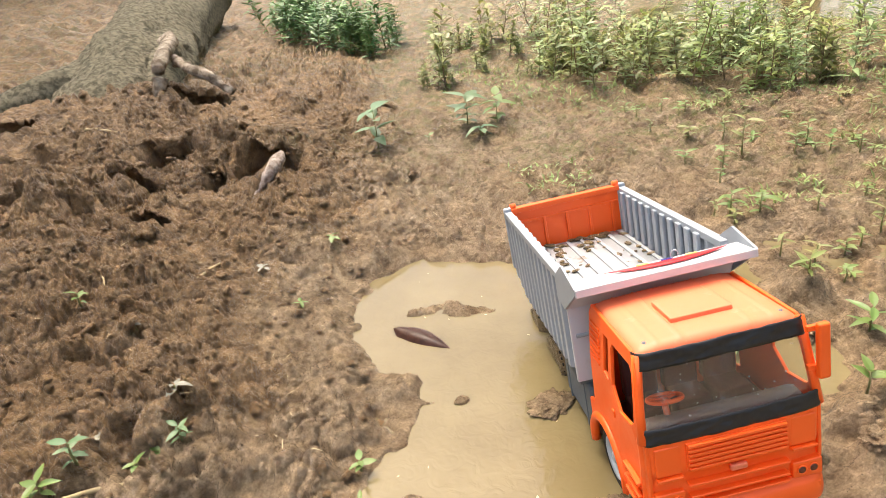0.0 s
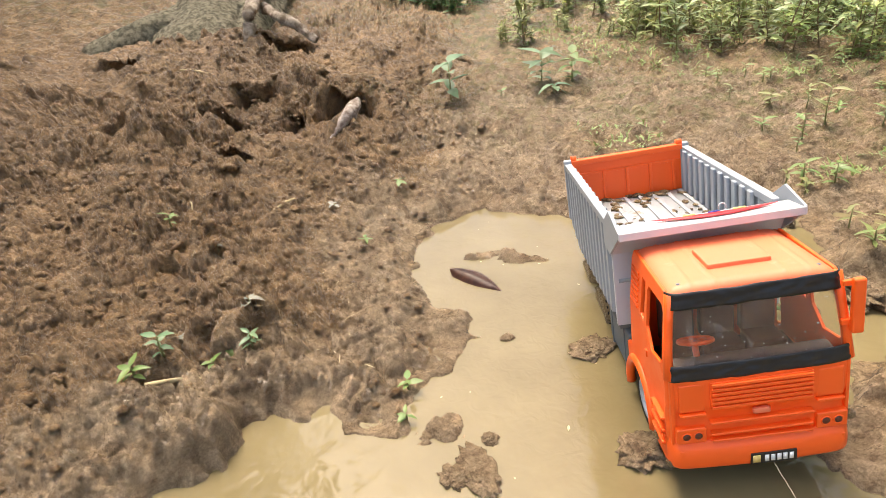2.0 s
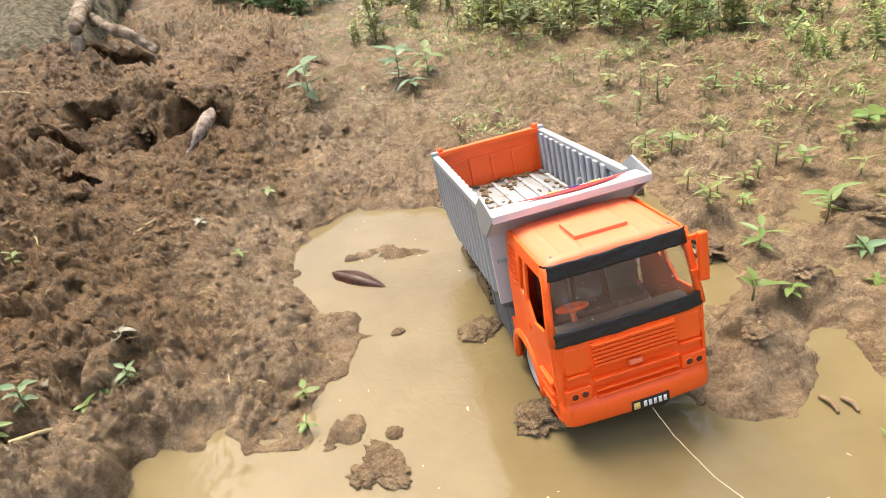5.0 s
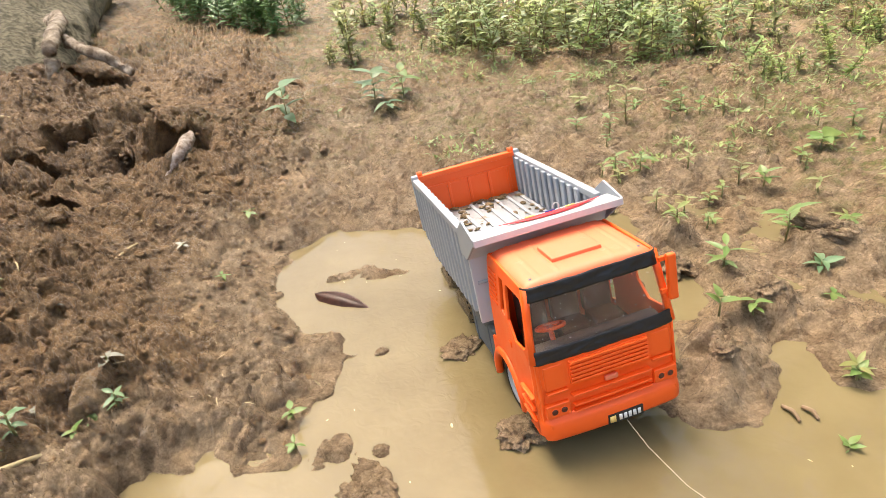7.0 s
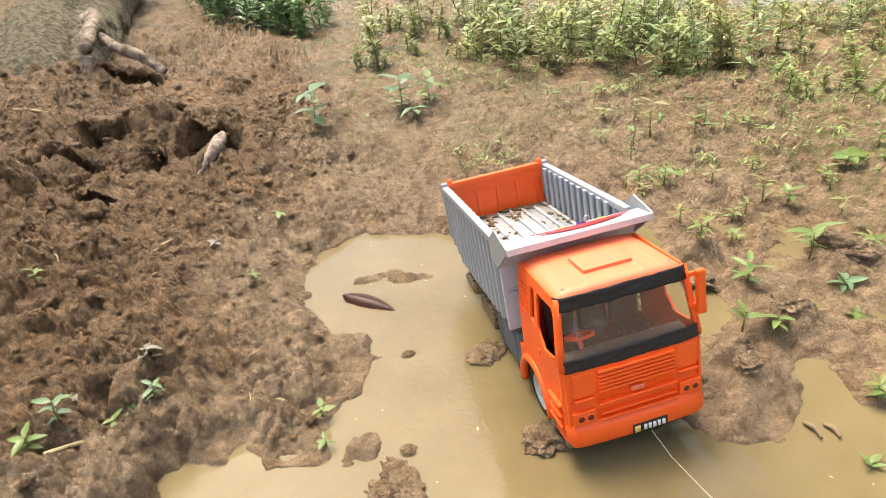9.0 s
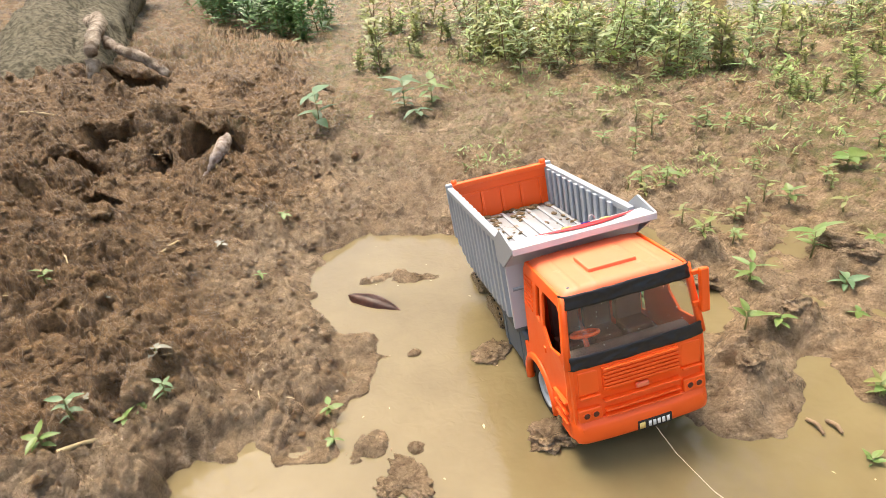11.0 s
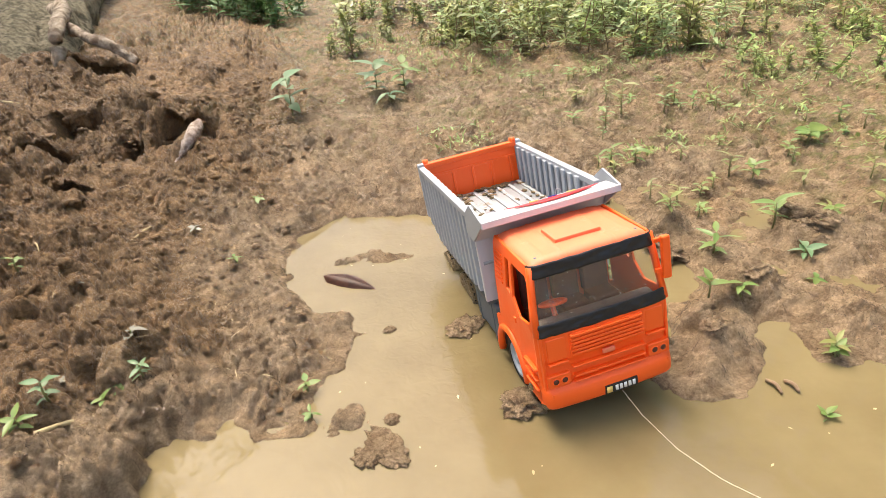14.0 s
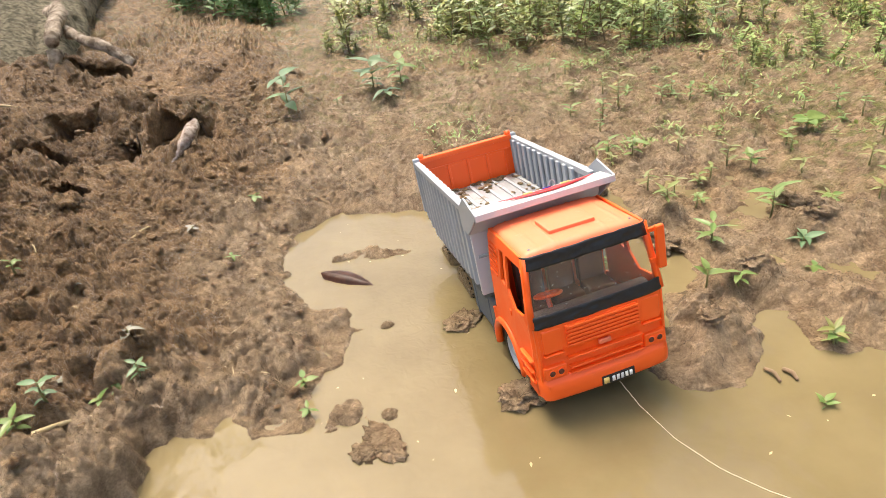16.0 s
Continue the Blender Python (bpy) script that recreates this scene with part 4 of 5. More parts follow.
# ---- clods, leaves and litter in and by the water ----
for x, y, rx, ry, rz, s, label in (
        (.084, .664, .034, .024, .010, 1, "half-sunk lump of wet mud in the puddle"),
        (.130, .484, .027, .030, .020, 2, "wet mud clod standing out of the puddle"),
        (-.046, .448, .040, .020, .009, 3, "knobbly wet mud clod in the shallows"),
        (-.072, .436, .018, .016, .008, 8, "small wet mud clod in the shallows"),
        (-.038, .494, .011, .010, .006, 4, "small round wet mud clod"),
        (-.031, .684, .011, .009, .005, 5, "small pebble of mud in the water"),
        (.285, 1.005, .036, .036, .034, 6, "tall rough mud clod at the water's edge"),
        (.457, .800, .055, .030, .034, 7, "dark mud clump at the water's edge"),
        (.432, 1.016, .009, .013, .026, 9, "dark stub sticking out of the puddle"),
        (.395, .522, .020, .016, .016, 10, "wet mud lump on the mudflat"),
        (.520, .645, .030, .024, .022, 11, "dark wet mud lump by a seedling"),
        (.700, .775, .045, .030, .032, 12, "dark wet mud lump on the flat"),
        (.425, .590, .014, .012, .012, 13, "wet mud lump on the mudflat")):
    ob = part("mud_clod", lump(rx * .92, ry * .92, rz * .55, s, 5, 0.42, 2.4), MUD)
    wetness = ob.data.attributes.new("wet", 'FLOAT', 'POINT')
    wetness.data.foreach_set("value", np.full(len(ob.data.vertices), 1.0, np.float32))
    ob.matrix_world = pose(x, y, max(0.0, ground_z(x, y) - .002) + rz * .1, 0, 0, s * 40)
    tagged(ob, label, "mud clod", "clods in the puddle")


def leaf_mesh(bm, length, width, m=None, curl=0.25, fold=0.25, nu=6, tip=1.0, thick=0.0):
    """Adds one pointed leaf along +x to bm, folded along its rib and bent down."""
    m = m or Matrix()
    rows = []
    for i in range(nu + 1):
        u = i / nu
        w = width * 0.5 * max(0.02, math.sin(math.pi * min(1, u ** 0.85)) ** 0.85 * (1 - 0.25 * u * tip))
        bend = curl * u * u * length
        rows.append([bm.verts.new(m @ Vector((u * length, s * w, abs(s) * w * fold - bend))) for s in (-1, -0.45, 0, 0.45, 1)])
    for a, b in zip(rows, rows[1:]):
        for j in range(4):
            bm.faces.new((a[j], b[j], b[j + 1], a[j + 1]))


def dead_leaf():
    bm = bmesh.new()
    leaf_mesh(bm, 0.108, 0.040, None, 0.06, -0.6, 14)
    for v in bm.verts:
        v.co.z += 0.006 * math.sin(v.co.x / 0.115 * math.pi) + 0.002 * noise.noise(v.co * 60)
    bmesh.ops.solidify(bm, geom=bm.faces[:], thickness=0.0008)
    ob = part("dead_leaf", bm, DEAD_LEAF)
    ob.matrix_world = pose(-.138, .862, .008, 22, 2, -33)
    tagged(ob, "curled dark brown dead leaf floating in the puddle", "leaf")


dead_leaf()


def stick(name, pts, radii, material, label, category, sides=8, rough=0.0):
    fine, rad = [], []
    P = [Vector(p) for p in pts]
    n = 6
    for i in range(len(P) - 1):
        p0, p1, p2, p3 = P[max(i - 1, 0)], P[i], P[i + 1], P[min(i + 2, len(P) - 1)]
        for k in range(n + (i == len(P) - 2)):
            u = k / n
            fine.append(0.5 * ((2 * p1) + (p2 - p0) * u + (2 * p0 - 5 * p1 + 4 * p2 - p3) * u * u + (3 * p1 - p0 - 3 * p2 + p3) * u ** 3))
            rad.append(radii[i] + (radii[i + 1] - radii[i]) * u)
    bm = tube(fine, rad, sides)
    if rough:
        for v in bm.verts:
            q = v.co * (0.6 / max(radii))
            v.co += Vector((noise.noise(q), noise.noise(q + Vector((5, 0, 0))), noise.noise(q + Vector((0, 5, 0))))) * rough
            v.co += Vector((noise.noise(q * 4), noise.noise(q * 4 + Vector((5, 0, 0))), 0)) * rough * .35
    return tagged(part(name, bm, material), label, category)


# rotting husk lying by its hole
cob = stick("rotting_husk", [(-.480, 1.300, .088), (-.468, 1.324, .106), (-.454, 1.346, .122), (-.440, 1.370, .138), (-.430, 1.392, .152), (-.427, 1.405, .162)],
            [.002, .006, .015, .018, .014, .004], COB, "pale rotting husk lying at a hole in the bank", "husk", 14, .005)
# dug-up root and fallen trunk
stick("tree_root", [(-.918, 1.945, .300), (-.925, 1.98, .308), (-.955, 2.09, .328), (-1.02, 2.30, .352), (-1.13, 2.5, .33)], [.017, .022, .020, .025, .030], ROOT,
      "weathered pale root stub with a broken end", "root", 16, .016)
stick("tree_root", [(-.95, 2.14, .305), (-.90, 2.10, .284), (-.84, 2.06, .268), (-.78, 2.03, .238), (-.73, 2.00, .205)], [.016, .016, .016, .014, .011], ROOT,
      "brown root running out over the mud", "root", 14, .009)
stick("tree_root", [(-.92, 1.94, .28), (-.925, 1.915, .22), (-.91, 1.895, .14)], [.022, .015, .011], ROOT, "thin root hanging down into a hollow", "root", 10, .006)
trunk = thing("fallen_trunk", Matrix(), "large mossy grey tree trunk rising out of the muddy bank", "tree trunk")


def trunk_part(name, pts, radii, sides, rough, label=""):
    ob = stick(name, pts, radii, BARK, label or "mossy grey bark", "bark", sides, rough)
    del ob["category"]
    bm = bmesh.new()
    bm.from_mesh(ob.data)
    bmesh.ops.subdivide_edges(bm, edges=bm.edges[:], cuts=3, use_grid_fill=True)
    for v in bm.verts:
        q = v.co * 26
        v.co += (v.co - Vector((-1.3, v.co.y, .2))).normalized() * (.007 * noise.fractal(q, .8, 2.0, 4) - .006 * abs(noise.noise(Vector((q.x * 1.6, q.y * .5, q.z * 1.6)))))
    bm.to_mesh(ob.data)
    bm.free()
    ob.data.polygons.foreach_set("use_smooth", [True] * len(ob.data.polygons))
    ob.parent = trunk


trunk_part("trunk", [(-1.24, 1.98, .02), (-1.25, 2.18, .11), (-1.30, 2.5, .19), (-1.37, 2.9, .28), (-1.5, 4.0, .48)], [.15, .20, .195, .185, .17], 44, .05)
trunk_part("root_flare", [(-1.62, 2.05, .16), (-1.46, 2.25, .20), (-1.36, 2.55, .22)], [.07, .11, .14], 26, .03)
trunk_part("root_flare", [(-1.08, 2.22, .16), (-1.16, 2.5, .24), (-1.30, 2.9, .30)], [.07, .10, .12], 26, .03)

# ---- plants ----


def leaf_part(parent, length, width, m, material, curl=0.25, fold=0.2, name="leaf"):
    bm = bmesh.new()
    leaf_mesh(bm, length, width, None, curl, fold)
    ob = part(name, bm, material, parent)
    ob.matrix_local = m
    return ob


def seedling(x, y, height, leaves, length, width, material, label, seed, lift=20, lean_=(0, 0), group="seedlings on the mud", z=None):
    """A broad-leaved seedling: a stem with leaves in opposite pairs and a top rosette."""
    rng = random.Random(seed)
    zb = max(ground_z(x, y), -.004) if z is None else z
    ob = thing("seedling", pose(x, y, zb - .003, 0, 0, rng.uniform(0, 360)), label, "plant", group)
    top = Vector((lean_[0], lean_[1], height))
    part("stem", tube([(0, 0, 0), top * .5 + Vector((.002, 0, 0)), top], [.0018, .0014, .001], 6), STEM, ob)
    for k in range(leaves):
        h = 1 - 0.22 * (k // 2) - .03 * (k % 2)
        a = 180 * (k % 2) + 80 * (k // 2) + rng.uniform(-22, 22)
        s = rng.uniform(.75, 1.12) * (1 - .10 * (k // 2))
        leaf_part(ob, length * s, width * s, Matrix.Translation(top * max(.12, h)) @ pose(0, 0, 0, 0, -(lift + rng.uniform(-14, 16)), a) @ pose(0, 0, 0, rng.uniform(-18, 18)), material, rng.uniform(.1, .4), rng.uniform(.1, .35))
    return ob


seedling(-.235, 1.60, .105, 8, .090, .044, LEAF_BLUE, "upright seedling with broad grey-green leaves on bare mud", 1, 20)
seedling(.00, 1.76, .080, 10, .080, .040, LEAF_BLUE, "leafy seedling with broad grey-green leaves", 2, 12)
seedling(.085, 1.80, .080, 10, .066, .032, LEAF, "leafy green seedling at the edge of the weeds", 3, 15)
seedling(.035, 1.70, .030, 5, .05, .024, LEAF_BLUE, "low grey-green seedling by a taller one", 33, 5)
seedling(-.272, 1.11, .016, 4, .024, .012, LEAF, "tiny two-leaved sprout on bare mud", 4, 8)
seedling(-.105, 1.66, .02, 4, .018, .010, LEAF, "tiny green sprout on bare mud", 5, 15)
seedling(-.290, .905, .012, 5, .017, .008, LEAF, "tiny sprout on wet mud", 6, 5)
seedling(-.148, .568, .020, 5, .020, .010, LEAF, "bright sprout at the water's edge", 7, 20)
seedling(-.140, .515, .012, 5, .017, .008, LEAF, "bright sprout standing in the shallows", 8, 15)
seedling(-.352, .580, .022, 8, .022, .009, LEAF_BLUE, "sprawling seedling with narrow leaves on the bank", 9, 10)
seedling(-.372, .632, .022, 4, .022, .013, LEAF_DUSTY, "mud-dusted seedling on the bank", 10, 12)
seedling(-.52, .705, .026, 5, .028, .015, LEAF_DUSTY, "mud-dusted seedling on the bank", 11, 10)
seedling(-.438, .523, .034, 9, .024, .010, LEAF_BLUE, "upright seedling with several leaf pairs on the bank", 12, 22)
seedling(-.462, .492, .020, 7, .024, .010, LEAF, "sprawling green seedling on the bank", 13, 8)
seedling(-.395, .548, .014, 4, .016, .009, LEAF, "small green sprout on the bank", 14, 20)
seedling(-.378, .572, .012, 4, .015, .009, LEAF, "small green sprout on the bank", 15, 15)
seedling(-.445, .575, .010, 4, .014, .008, LEAF_DUSTY, "small dusty sprout on the bank", 16, 8)
seedling(-.50, .79, .012, 4, .014, .007, LEAF_DUSTY, "small dusty sprout on the bank", 17, 8)
seedling(-.37, .99, .012, 4, .018, .010, LEAF_DUSTY, "mud-dusted sprout on the bank", 18, 5)
seedling(-.62, .86, .03, 5, .02, .009, LEAF, "small sprout among clods on the bank", 34, 15)
# right bank
seedling(.655, .800, .056, 6, .044, .020, LEAF, "tall bright green seedling in wet mud", 20, 30)
seedling(.512, .735, .040, 9, .040, .012, LEAF, "narrow-leaved seedling at the water's edge", 21, 18)
seedling(.345, .745, .024, 5, .026, .011, LEAF, "small seedling on a mud bar", 22, 22)
seedling(.300, .770, .012, 4, .016, .008, LEAF, "tiny sprout on a mud bar", 23, 10)
seedling(.440, .615, .036, 4, .030, .016, LEAF, "bright seedling on the wet mudflat", 24, 35)
seedling(.486, .608, .026, 6, .026, .013, LEAF, "bright seedling on the wet mudflat", 25, 15)
seedling(.660, .715, .022, 6, .036, .016, LEAF_BLUE, "broad-leaved seedling in wet mud", 26, 12)
seedling(.622, .635, .014, 5, .022, .010, LEAF, "small sprout in wet mud", 27, 12)
seedling(.470, .388, .014, 5, .020, .010, LEAF, "small sprout standing in the water", 28, 30, z=-.006)
seedling(.548, .485, .022, 9, .030, .010, LEAF_OLIVE, "tuft of narrow leaves in the wet mud", 29, 30)
seedling(.545, .478, .016, 4, .020, .012, LEAF, "bright sprout beside a tuft", 35, 20)
seedling(.92, 1.10, .030, 6, .055, .036, LEAF, "seedling with one large round leaf", 30, 15)
seedling(.735, 1.00, .034, 6, .036, .024, LEAF, "round-leaved seedling on the mudflat", 31, 18)
seedling(.715, 1.05, .050, 8, .032, .013, LEAF_OLIVE, "pale seedling on the mudflat", 36, 18)
seedling(.495, 1.16, .045, 9, .038, .014, LEAF, "narrow-leaved seedling on the mudflat", 32, 14)
seedling(.548, 1.15, .040, 9, .040, .015, LEAF, "narrow-leaved seedling on the mudflat", 37, 14)
seedling(.515, .99, .050, 6, .026, .008, LEAF_OLIVE, "thin seedling in wet mud", 38, 10)
seedling(.505, .93, .014, 5, .018, .009, LEAF, "small sprout on wet mud", 39, 12)
seedling(.53, .945, .012, 5, .018, .009, LEAF, "small sprout on wet mud", 40, 12)
seedling(.62, 1.42, .085, 10, .044, .015, LEAF_OLIVE, "tall thin seedling on the mudflat", 41, 15)
seedling(.56, 1.37, .060, 8, .036, .014, LEAF, "narrow-leaved seedling on the mudflat", 42, 15)
seedling(.76, 1.42, .055, 12, .032, .015, LEAF, "bushy light green seedling on the mudflat", 43, 20)
seedling(.54, 1.54, .030, 8, .030, .012, LEAF_OLIVE, "pale seedling on the mudflat", 44, 15)
seedling(.64, 1.12, .040, 6, .028, .010, LEAF_OLIVE, "thin seedling on the mudflat", 45, 15)

rng = random.Random(11)
for k in range(85):
    x = rng.uniform(.36, 1.3)
    y = rng.uniform(.75, 1.85)
    if float(pool_distance(np.array([x]), np.array([y]))[0]) < .03:
        continue
    seedling(x, y, rng.uniform(.012, .045), rng.choice((4, 5, 6, 8)), rng.uniform(.016, .034), rng.uniform(.007, .013), rng.choice((LEAF, LEAF_OLIVE, LEAF_WEED)),
             "small green sprout on the muddy flat", 100 + k, 15, group="sprouts on the flat")


def weed(name, height, pairs, length, width, material, seed, stem_mat, droop=0.3, side=0):
    """A tall weed: a bent stem with branches and many narrow leaves."""
    rng = random.Random(seed)
    ob = thing(name, Matrix(), "tall narrow-leaved green weed in a dense stand", "weed", "stand of weeds")
    pts, p, d = [], Vector((0, 0, 0)), Vector((rng.uniform(-.2, .2), rng.uniform(-.2, .2), 1)).normalized()
    for i in range(9):
        pts.append(p.copy())
        d = (d + Vector((rng.uniform(-.12, .12), rng.uniform(-.12, .12), .05))).normalized()
        p += d * height / 8
    part("stem", tube(pts, [.0026 - .0018 * i / 8 for i in range(9)], 6), stem_mat, ob)
    bm = bmesh.new()

    def shoot(points, n, scale):
        for k in range(n):
            u = .12 + .88 * k / (n - 1)
            f = u * (len(points) - 1)
            i = min(int(f), len(points) - 2)
            q = points[i].lerp(points[i + 1], f - i)
            for s in range(2):
                a = 137.5 * (2 * k) + 180 * s + rng.uniform(-30, 30)
                ln = length * scale * rng.uniform(.6, 1.15) * (1 - .35 * u)
                leaf_mesh(bm, ln, width * scale * rng.uniform(.8, 1.2), Matrix.Translation(q) @ pose(0, 0, 0, 0, -rng.uniform(5, 50), a) @ pose(0, 0, 0, rng.uniform(-25, 25)), droop * rng.uniform(.5, 1.6), .2, 4)
    shoot(pts, pairs, 1)
    stems = bmesh.new()
    for b in range(side):
        i = rng.randint(1, 5)
        q, dd = pts[i].copy(), Vector((rng.uniform(-1, 1), rng.uniform(-1, 1), .9)).normalized()
        br = []
        for j in range(5):
            br.append(q.copy())
            q += dd * height * .11
            dd = (dd + Vector((0, 0, .25))).normalized()
        shoot(br, max(4, pairs // 2), .8)
        sub = tube(br, [.0014, .0012, .001, .0008, .0006], 5)
        me = bpy.data.meshes.new("branch")
        sub.to_mesh(me)
        sub.free()
        me.materials.append(stem_mat)
        o = new("branch", me)
        o.parent = ob
    stems.free()
    part("foliage", bm, material, ob)
    return ob


WEEDS = [weed("weed", .26, 11, .080, .016, LEAF_WEED, 1, STEM_BROWN, .35, 2), weed("weed", .22, 10, .085, .018, LEAF_PALE, 2, STEM, .3, 2),
         weed("weed", .17, 9, .070, .017, LEAF_OLIVE, 3, STEM_BROWN, .4, 2), weed("weed", .28, 11, .075, .014, LEAF_PALE, 4, STEM_BROWN, .45, 2)]
BUSH = [weed("bush_weed", .20, 13, .070, .017, LEAF_BUSH, 5, STEM, .35, 3), weed("bush_weed", .16, 11, .065, .018, LEAF_BUSH, 6, STEM, .3, 2)]
LOW = [weed("low_weed", .09, 9, .034, .012, LEAF_WEED, 7, STEM, .3, 2), weed("low_weed", .07, 8, .030, .010, LEAF_OLIVE, 8, STEM, .3, 2)]
used = set()


def plant_out(kinds, x, y, rng, smin=.8, smax=1.2):
    k = rng.choice(kinds)
    z = ground_z(x, y)
    s = rng.uniform(smin, smax)
    m = pose(x, y, z - .006, rng.uniform(-9, 9), rng.uniform(-9, 9), rng.uniform(0, 360))
    if k.name not in used:
        used.add(k.name)
        k.matrix_world = m
        return
    c = copy_thing(k, m)
    c.scale = (s, s, s)


rng = random.Random(3)
n = 0
while n < 165:
    x, y = rng.uniform(.28, 2.2), rng.uniform(1.65, 3.3)
    front = 2.28 - .30 * step(.25, .45, x) - .20 * step(.55, .75, x) - .04 * step(1.0, 1.4, x)
    if y < front + .08 * rng.random() or y > front + 1.0 or rng.random() < .45 * step(.35, 1.0, y - front):
        continue
    if x > 1.08 and rng.random() < .72:
        continue
    plant_out(WEEDS + WEEDS[2:3], x, y, rng, .55, 1.05)
    n += 1
for k in range(85):
    u = rng.random()
    x, y = -.30 - .85 * u + rng.uniform(-.10, .16), 2.72 + 1.1 * u + rng.uniform(-.05, .55)
    plant_out(BUSH, x, y, rng, .8, 1.25)
for k in range(70):
    x, y = rng.uniform(-.15, .55), rng.uniform(2.15, 3.1)
    plant_out(LOW + WEEDS[2:3], x, y, rng, .6, 1.3)
for k in range(48):
    x, y = rng.uniform(1.02, 2.0), rng.uniform(1.42, 2.0)
    plant_out(LOW, x, y, rng, .6, 1.1)


def grass_tufts():
    """Short creeping green on the flats: many small blades and leaflets."""
    rng = np.random.RandomState(4)
    bm = bmesh.new()
    r = random.Random(9)
    xs, ys = rng.uniform(-.15, 2.1, 9000), rng.uniform(1.0, 3.2, 9000)
    keep = (fbm(xs * 5, ys * 5, 3, 77) + .8 * step(1.2, 2.3, ys + .35 * xs) > .55) & (pool_distance(xs, ys) > .1) & (xs > .05 - .25 * (ys - 1.6))
    xs, ys = xs[keep], ys[keep]
    zs = terrain(xs, ys)[0]
    for x, y, z in zip(xs, ys, zs):
        for k in range(3):
            leaf_mesh(bm, r.uniform(.010, .028), r.uniform(.003, .007), pose(x + r.uniform(-.006, .006), y + r.uniform(-.006, .006), z - .001, 0, -r.uniform(5, 75), r.uniform(0, 360)), .4, .2, 2)
    tagged(part("ground_cover", bm, LEAF_WEED), "sparse creeping green ground cover on the mud", "ground cover", kind="stuff")


grass_tufts()

# ---- unseen trees round the clearing, added to mirror in the puddle and block sky light ----


def tree(x, y, height, spread, low, seed, leaves=5200):
    rng = random.Random(seed)
    ob = thing("tree", pose(x, y, 0), "unseen broad leafy tree added well back from the puddle", "tree", "trees round the clearing")
    part("trunk", tube([(0, 0, -.3), (.1, .05, height * .25), (-.05, .1, height * .5), (.1, 0, height * .8)], [.30, .22, .16, .06], 12), BARK, ob)
    limbs = []
    for k in range(9):
        a, z = k * 2.4 + rng.uniform(-.3, .3), height * rng.uniform(.25, .65)
        tip = Vector((math.cos(a) * spread * .7, math.sin(a) * spread * .7, z + height * rng.uniform(.1, .25)))
        part("limb", tube([(0, 0, z), tip * .5 + Vector((0, 0, z * .5 + .2)), tip], [.11, .07, .02], 8), BARK, ob)
        limbs.append(tip)
    bm = bmesh.new()
    clumps = [(Vector((rng.gauss(0, .42) * spread, rng.gauss(0, .42) * spread, low + (height - low) * rng.random() ** .8)), rng.uniform(.5, 1.3)) for _ in range(60)]
    for k in range(leaves):
        c, r = clumps[k % len(clumps)]
        p_ = c + Vector((rng.gauss(0, r * .6), rng.gauss(0, r * .6), rng.gauss(0, r * .5)))
        leaf_mesh(bm, rng.uniform(.25, .5), rng.uniform(.12, .22), Matrix.Translation(p_) @ pose(0, 0, 0, rng.uniform(-60, 60), rng.uniform(-60, 60), rng.uniform(0, 360)), .2, .1, 2)
    part("crown", bm, LEAF_BUSH, ob)
    return ob


tree(5.2, 10.5, 11.0, 3.0, 1.2, 1)
tree(9.0, 9.5, 10.0, 3.4, 1.0, 2)
tree(10.5, 4.0, 9.0, 3.4, 1.0, 3)
tree(-6.6, 8.2, 9.0, 2.6, 1.0, 4)
tree(-9.5, 5.0, 9.0, 3.0, 1.0, 7)
tree(0.5, 17.0, 6.4, 3.0, .4, 8, 3600)
tree(4.5, 17.5, 6.6, 3.0, .4, 9, 3600)
tree(-4.0, 17.5, 6.4, 3.0, .4, 10, 3600)
# side and rear trees out of view, added to cut down the sky light
sky_blocker_tree = tree(8.0, -4.0, 9.0, 3.4, 1.0, 5)
for x, y, turn in ((7.6, 0.5, 280), (-7.0, 0.5, 330), (7.6, 4.5, 60), (-7.0, 4.2, 160)):
    copy_thing(sky_blocker_tree, pose(x, y, 0, 0, 0, turn))

# ---- crumbs of mud on the bank ----


def crumbs():
    rng = np.random.RandomState(2)
    n = 2300
    xs, ys = rng.uniform(-1.05, .0, n), rng.uniform(.32, 1.95, n)
    sd = pool_distance(xs, ys)
    keep = (sd > .02) & (xs < -.12 - .10 * (ys - .9) + .08 * rng.randn(n))
    xs, ys = xs[keep], ys[keep]
    zs = terrain(xs, ys)[0]
    base = bmesh.new()
    bmesh.ops.create_icosphere(base, subdivisions=2, radius=1)
    bv = np.array([v.co[:] for v in base.verts])
    bf = np.array([[v.index for v in f.verts] for f in base.faces])
    base.free()
    V, Fc = [], []
    for i, (x, y, z) in enumerate(zip(xs, ys, zs)):
        s = .0012 + .0048 * rng.rand() ** 4
        q = bv * (1 + .75 * (rng.rand(len(bv), 1) - .5)) * (s * (1 + .8 * rng.rand(3)))
        a = rng.rand() * 6.28
        c, sn = math.cos(a), math.sin(a)
        q = np.stack([q[:, 0] * c - q[:, 1] * sn, q[:, 0] * sn + q[:, 1] * c, q[:, 2] * .55], 1)
        V.append(q + (x, y, z + s * .3))
        Fc.append(bf + i * len(bv))
    me = bpy.data.meshes.new("mud_crumbs")
    me.from_pydata(np.concatenate(V).tolist(), [], np.concatenate(Fc).tolist())
    me.polygons.foreach_set("use_smooth", np.ones(len(me.polygons), bool))
    me.materials.append(MUD)
    tagged(new("mud_crumbs", me), "loose crumbs of brown mud strewn over the bank", "mud crumbs", kind="stuff")


crumbs()



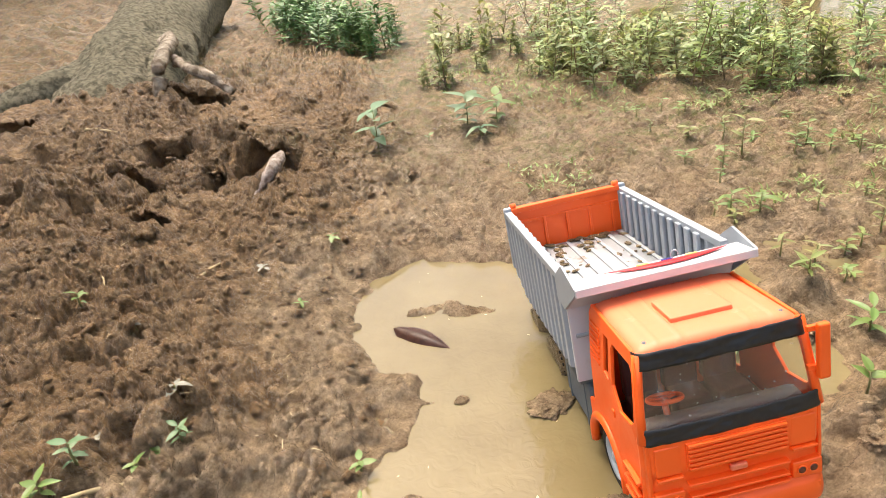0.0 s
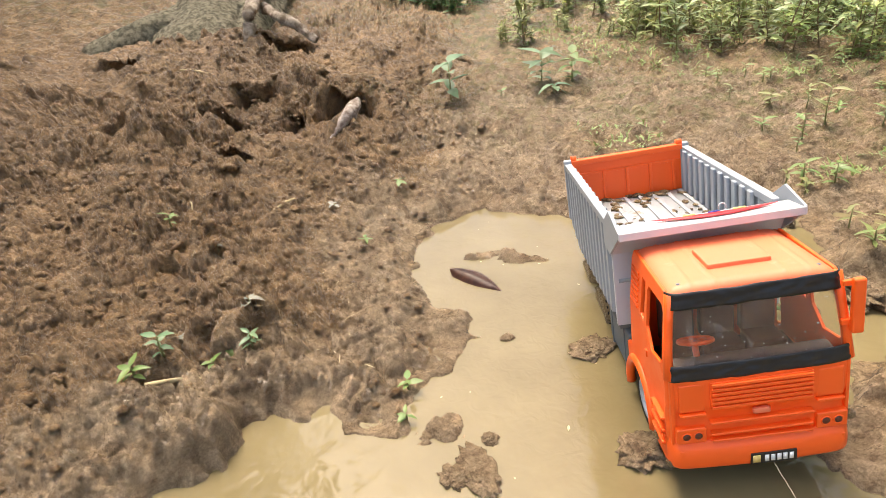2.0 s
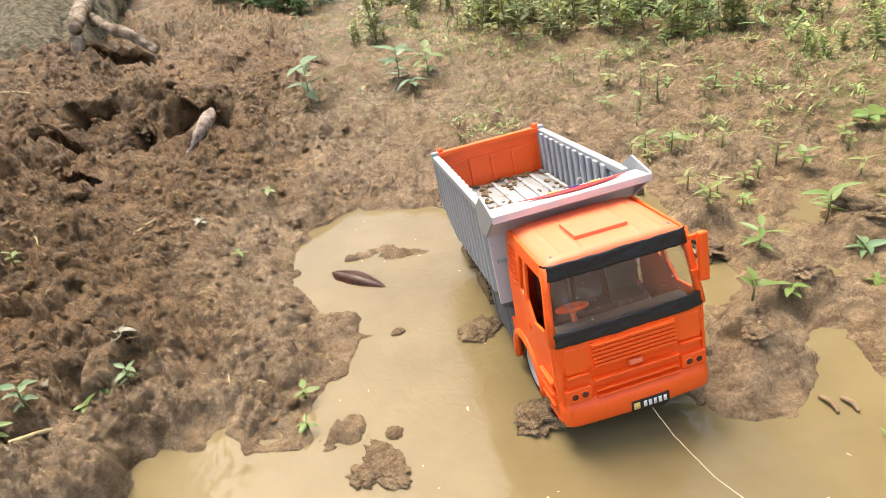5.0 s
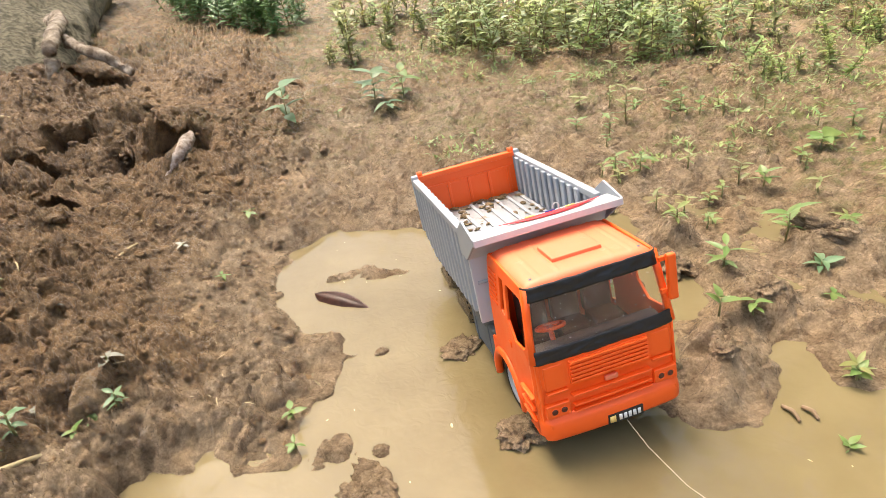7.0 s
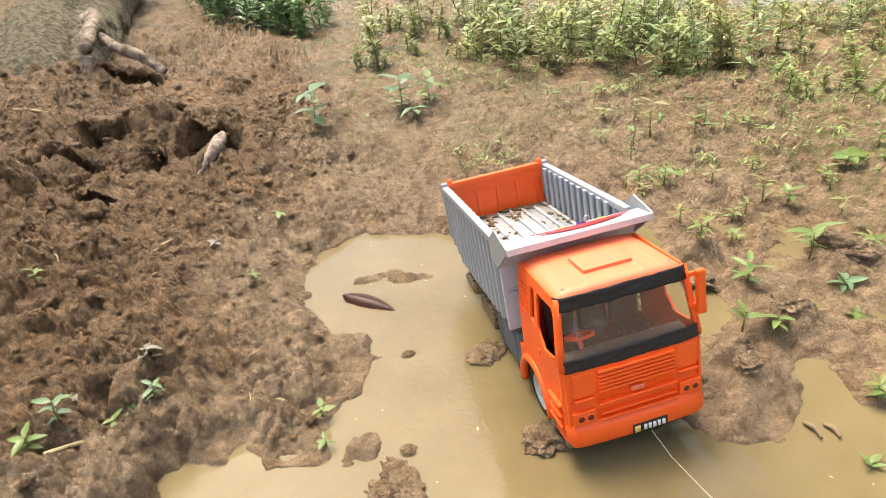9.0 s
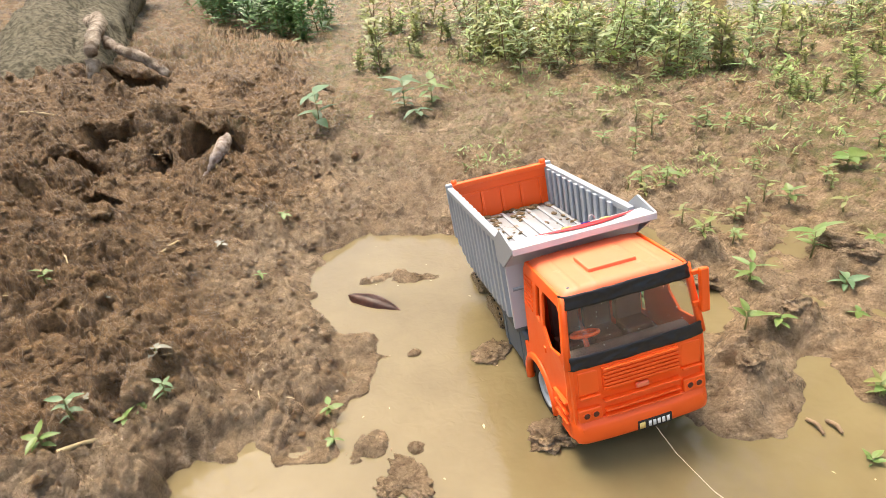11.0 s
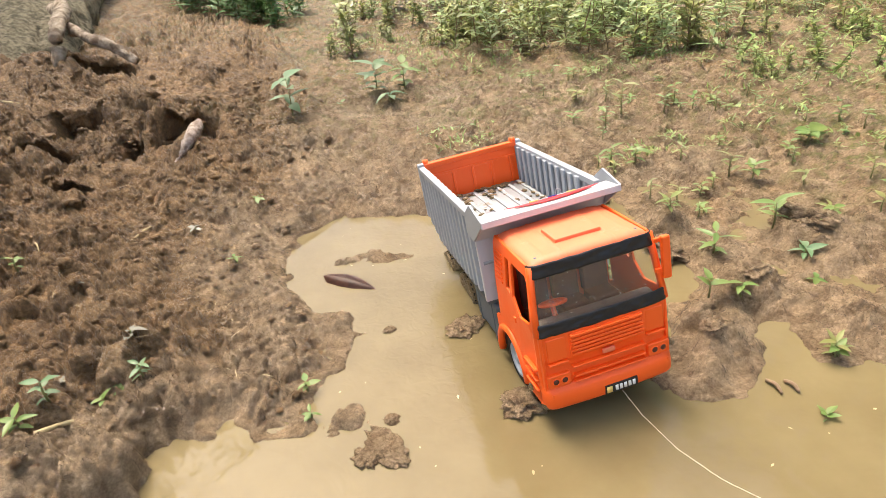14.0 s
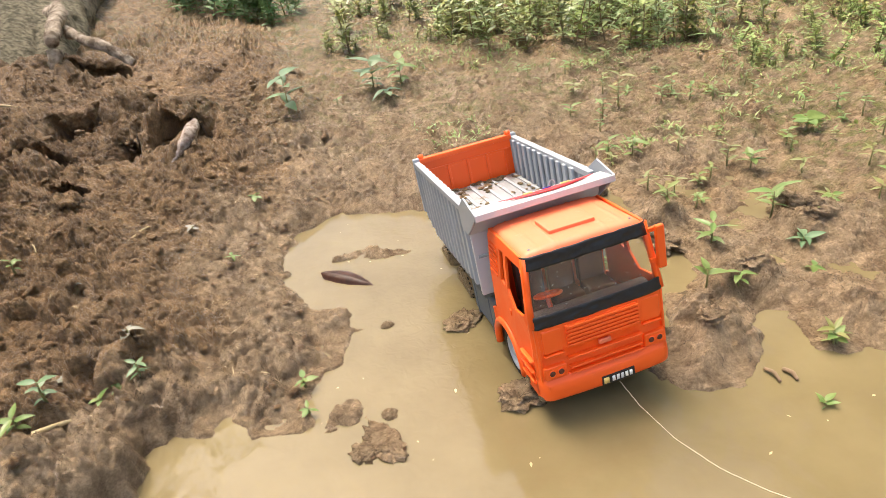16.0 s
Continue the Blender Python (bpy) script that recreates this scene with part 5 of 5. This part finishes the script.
def strewn_clods():
    """Broken lumps of soil half sunk in the bank: blunt many-sided pieces of all sizes."""
    rng = np.random.RandomState(14)
    base = bmesh.new()
    bmesh.ops.create_icosphere(base, subdivisions=3, radius=1)
    dirs = np.array([v.co.normalized()[:] for v in base.verts])
    bf = np.array([[v.index for v in f.verts] for f in base.faces])
    base.free()
    shapes = []
    for k in range(14):
        nrm = rng.randn(13, 3)
        nrm /= np.linalg.norm(nrm, axis=1)[:, None]
        cut = rng.uniform(.55, 1.0, 13) / np.clip(dirs @ nrm.T, .05, None)
        rad = np.minimum(1.15, cut.min(1)) * (1 + .09 * rng.randn(len(dirs)))
        shapes.append(dirs * rad[:, None])
    n = 2400
    xs, ys = rng.uniform(-1.25, .02, n), rng.uniform(.30, 2.2, n)
    sd = pool_distance(xs, ys)
    keep = (sd > .025) & (xs < -.16 - .10 * (ys - .9) + .07 * rng.randn(n)) & (fbm(xs * 6, ys * 6, 2, 55) > -.45)
    xs, ys, sd = xs[keep], ys[keep], sd[keep]
    zs = terrain(xs, ys)[0]
    V, Fc = [], []
    for i, (x, y, z, d) in enumerate(zip(xs, ys, zs, sd)):
        s = (.0035 + .016 * rng.rand() ** 3.2) * (.55 + .45 * min(1, d / .2))
        a, b = rng.rand(2) * 6.28
        q = shapes[i % 14] * s * (1, .65 + .5 * rng.rand(), .55 + .35 * rng.rand())
        q = np.stack([q[:, 0] * math.cos(b) - q[:, 2] * math.sin(b) * .4, q[:, 1], q[:, 2] + q[:, 0] * math.sin(b) * .4], 1)
        q = np.stack([q[:, 0] * math.cos(a) - q[:, 1] * math.sin(a), q[:, 0] * math.sin(a) + q[:, 1] * math.cos(a), q[:, 2]], 1)
        V.append(q + (x, y, z - s * .25))
        Fc.append(bf + i * len(dirs))
    me = bpy.data.meshes.new("soil_clods")
    V, Fc = np.concatenate(V), np.concatenate(Fc)
    me.vertices.add(len(V))
    me.vertices.foreach_set("co", V.ravel())
    me.loops.add(Fc.size)
    me.loops.foreach_set("vertex_index", Fc.ravel().astype(np.int32))
    me.polygons.add(len(Fc))
    me.polygons.foreach_set("loop_start", np.arange(0, Fc.size, 3, dtype=np.int32))
    me.update(calc_edges=True)
    me.polygons.foreach_set("use_smooth", np.ones(len(Fc), bool))
    me.materials.append(MUD)
    tagged(new("soil_clods", me), "broken clods of brown soil half sunk in the bank", "soil clods", kind="stuff")


strewn_clods()

# small litter
for x0, y0, x1, y1, r, label in ((-.47, .945, -.45, 1.0, .0022, "dry straw stalk lying on the mud"), (-1.0, 1.62, -.9, 1.6, .003, "dry straw stalk lying on the mud"),
                                 (-.44, .48, -.40, .53, .003, "pale dry twig lying on the bank"), (.438, .458, .443, .432, .0026, "dark twig end sticking out of the water"), (.459, .452, .464, .430, .0026, "dark twig end sticking out of the water"),
                                 (-.30, 1.24, -.27, 1.22, .0012, "short dry straw on the mud"), (-.62, .93, -.60, .90, .0014, "short dry straw on the mud")):
    za, zb = max(0, ground_z(x0, y0)) + .003, max(0, ground_z(x1, y1)) + .003
    stick("twig", [(x0, y0, za), ((x0 + x1) / 2 + .002, (y0 + y1) / 2, (za + zb) / 2 + .003), (x1, y1, zb)], [r, r, r * .7], STRAW if x0 < 0 else STEM_BROWN, label, "twig", 8, .0006)
for x, y, r in ((-.44, 1.64, .007), (-.40, 1.66, .006)):
    ob = part("pebble", lump(r, r * .9, r * .8, int(x * 99), 3, .1), STONE)
    ob.matrix_world = pose(x, y, ground_z(x, y) + r * .5)
    tagged(ob, "small pale pebble on the mud", "pebble", "pebbles")


def floating_bits():
    """Specks of leaf and straw adrift on the water."""
    rng = random.Random(8)
    bm = bmesh.new()
    k = 0
    while k < 45:
        x, y = rng.uniform(-.3, .55), rng.uniform(.22, 1.05)
        if float(pool_distance(np.array([x]), np.array([y]))[0]) > -.02 or ground_z(x, y) > -.004:
            continue
        r = rng.uniform(.0008, .0028)
        leaf_mesh(bm, r * rng.uniform(1.5, 4), r * 1.4, pose(x, y, .0008, 0, 0, rng.uniform(0, 360)), -.03, .3, 3)
        k += 1
    tagged(part("floating_bits", bm, STRAW), "specks of straw and leaf adrift on the puddle", "debris", kind="stuff")


floating_bits()


def straw_litter():
    """Fibres and bits of dry grass trodden into the bank."""
    rng = random.Random(21)
    bm = bmesh.new()
    for k in range(340):
        x, y = rng.uniform(-.95, -.05), rng.uniform(.42, 1.7)
        if float(pool_distance(np.array([x]), np.array([y]))[0]) < .03 or (x > -.2 and y < 1.2):
            continue
        ln = rng.uniform(.005, .020)
        leaf_mesh(bm, ln, rng.uniform(.0008, .0018), pose(x, y, ground_z(x, y) + .0022, rng.uniform(-20, 20), rng.uniform(-14, 14), rng.uniform(0, 360)), rng.uniform(-.3, .4), .3, 4)
    tagged(part("straw_litter", bm, STRAW), "short dry straw fibres trodden into the mud", "litter", kind="stuff")


straw_litter()
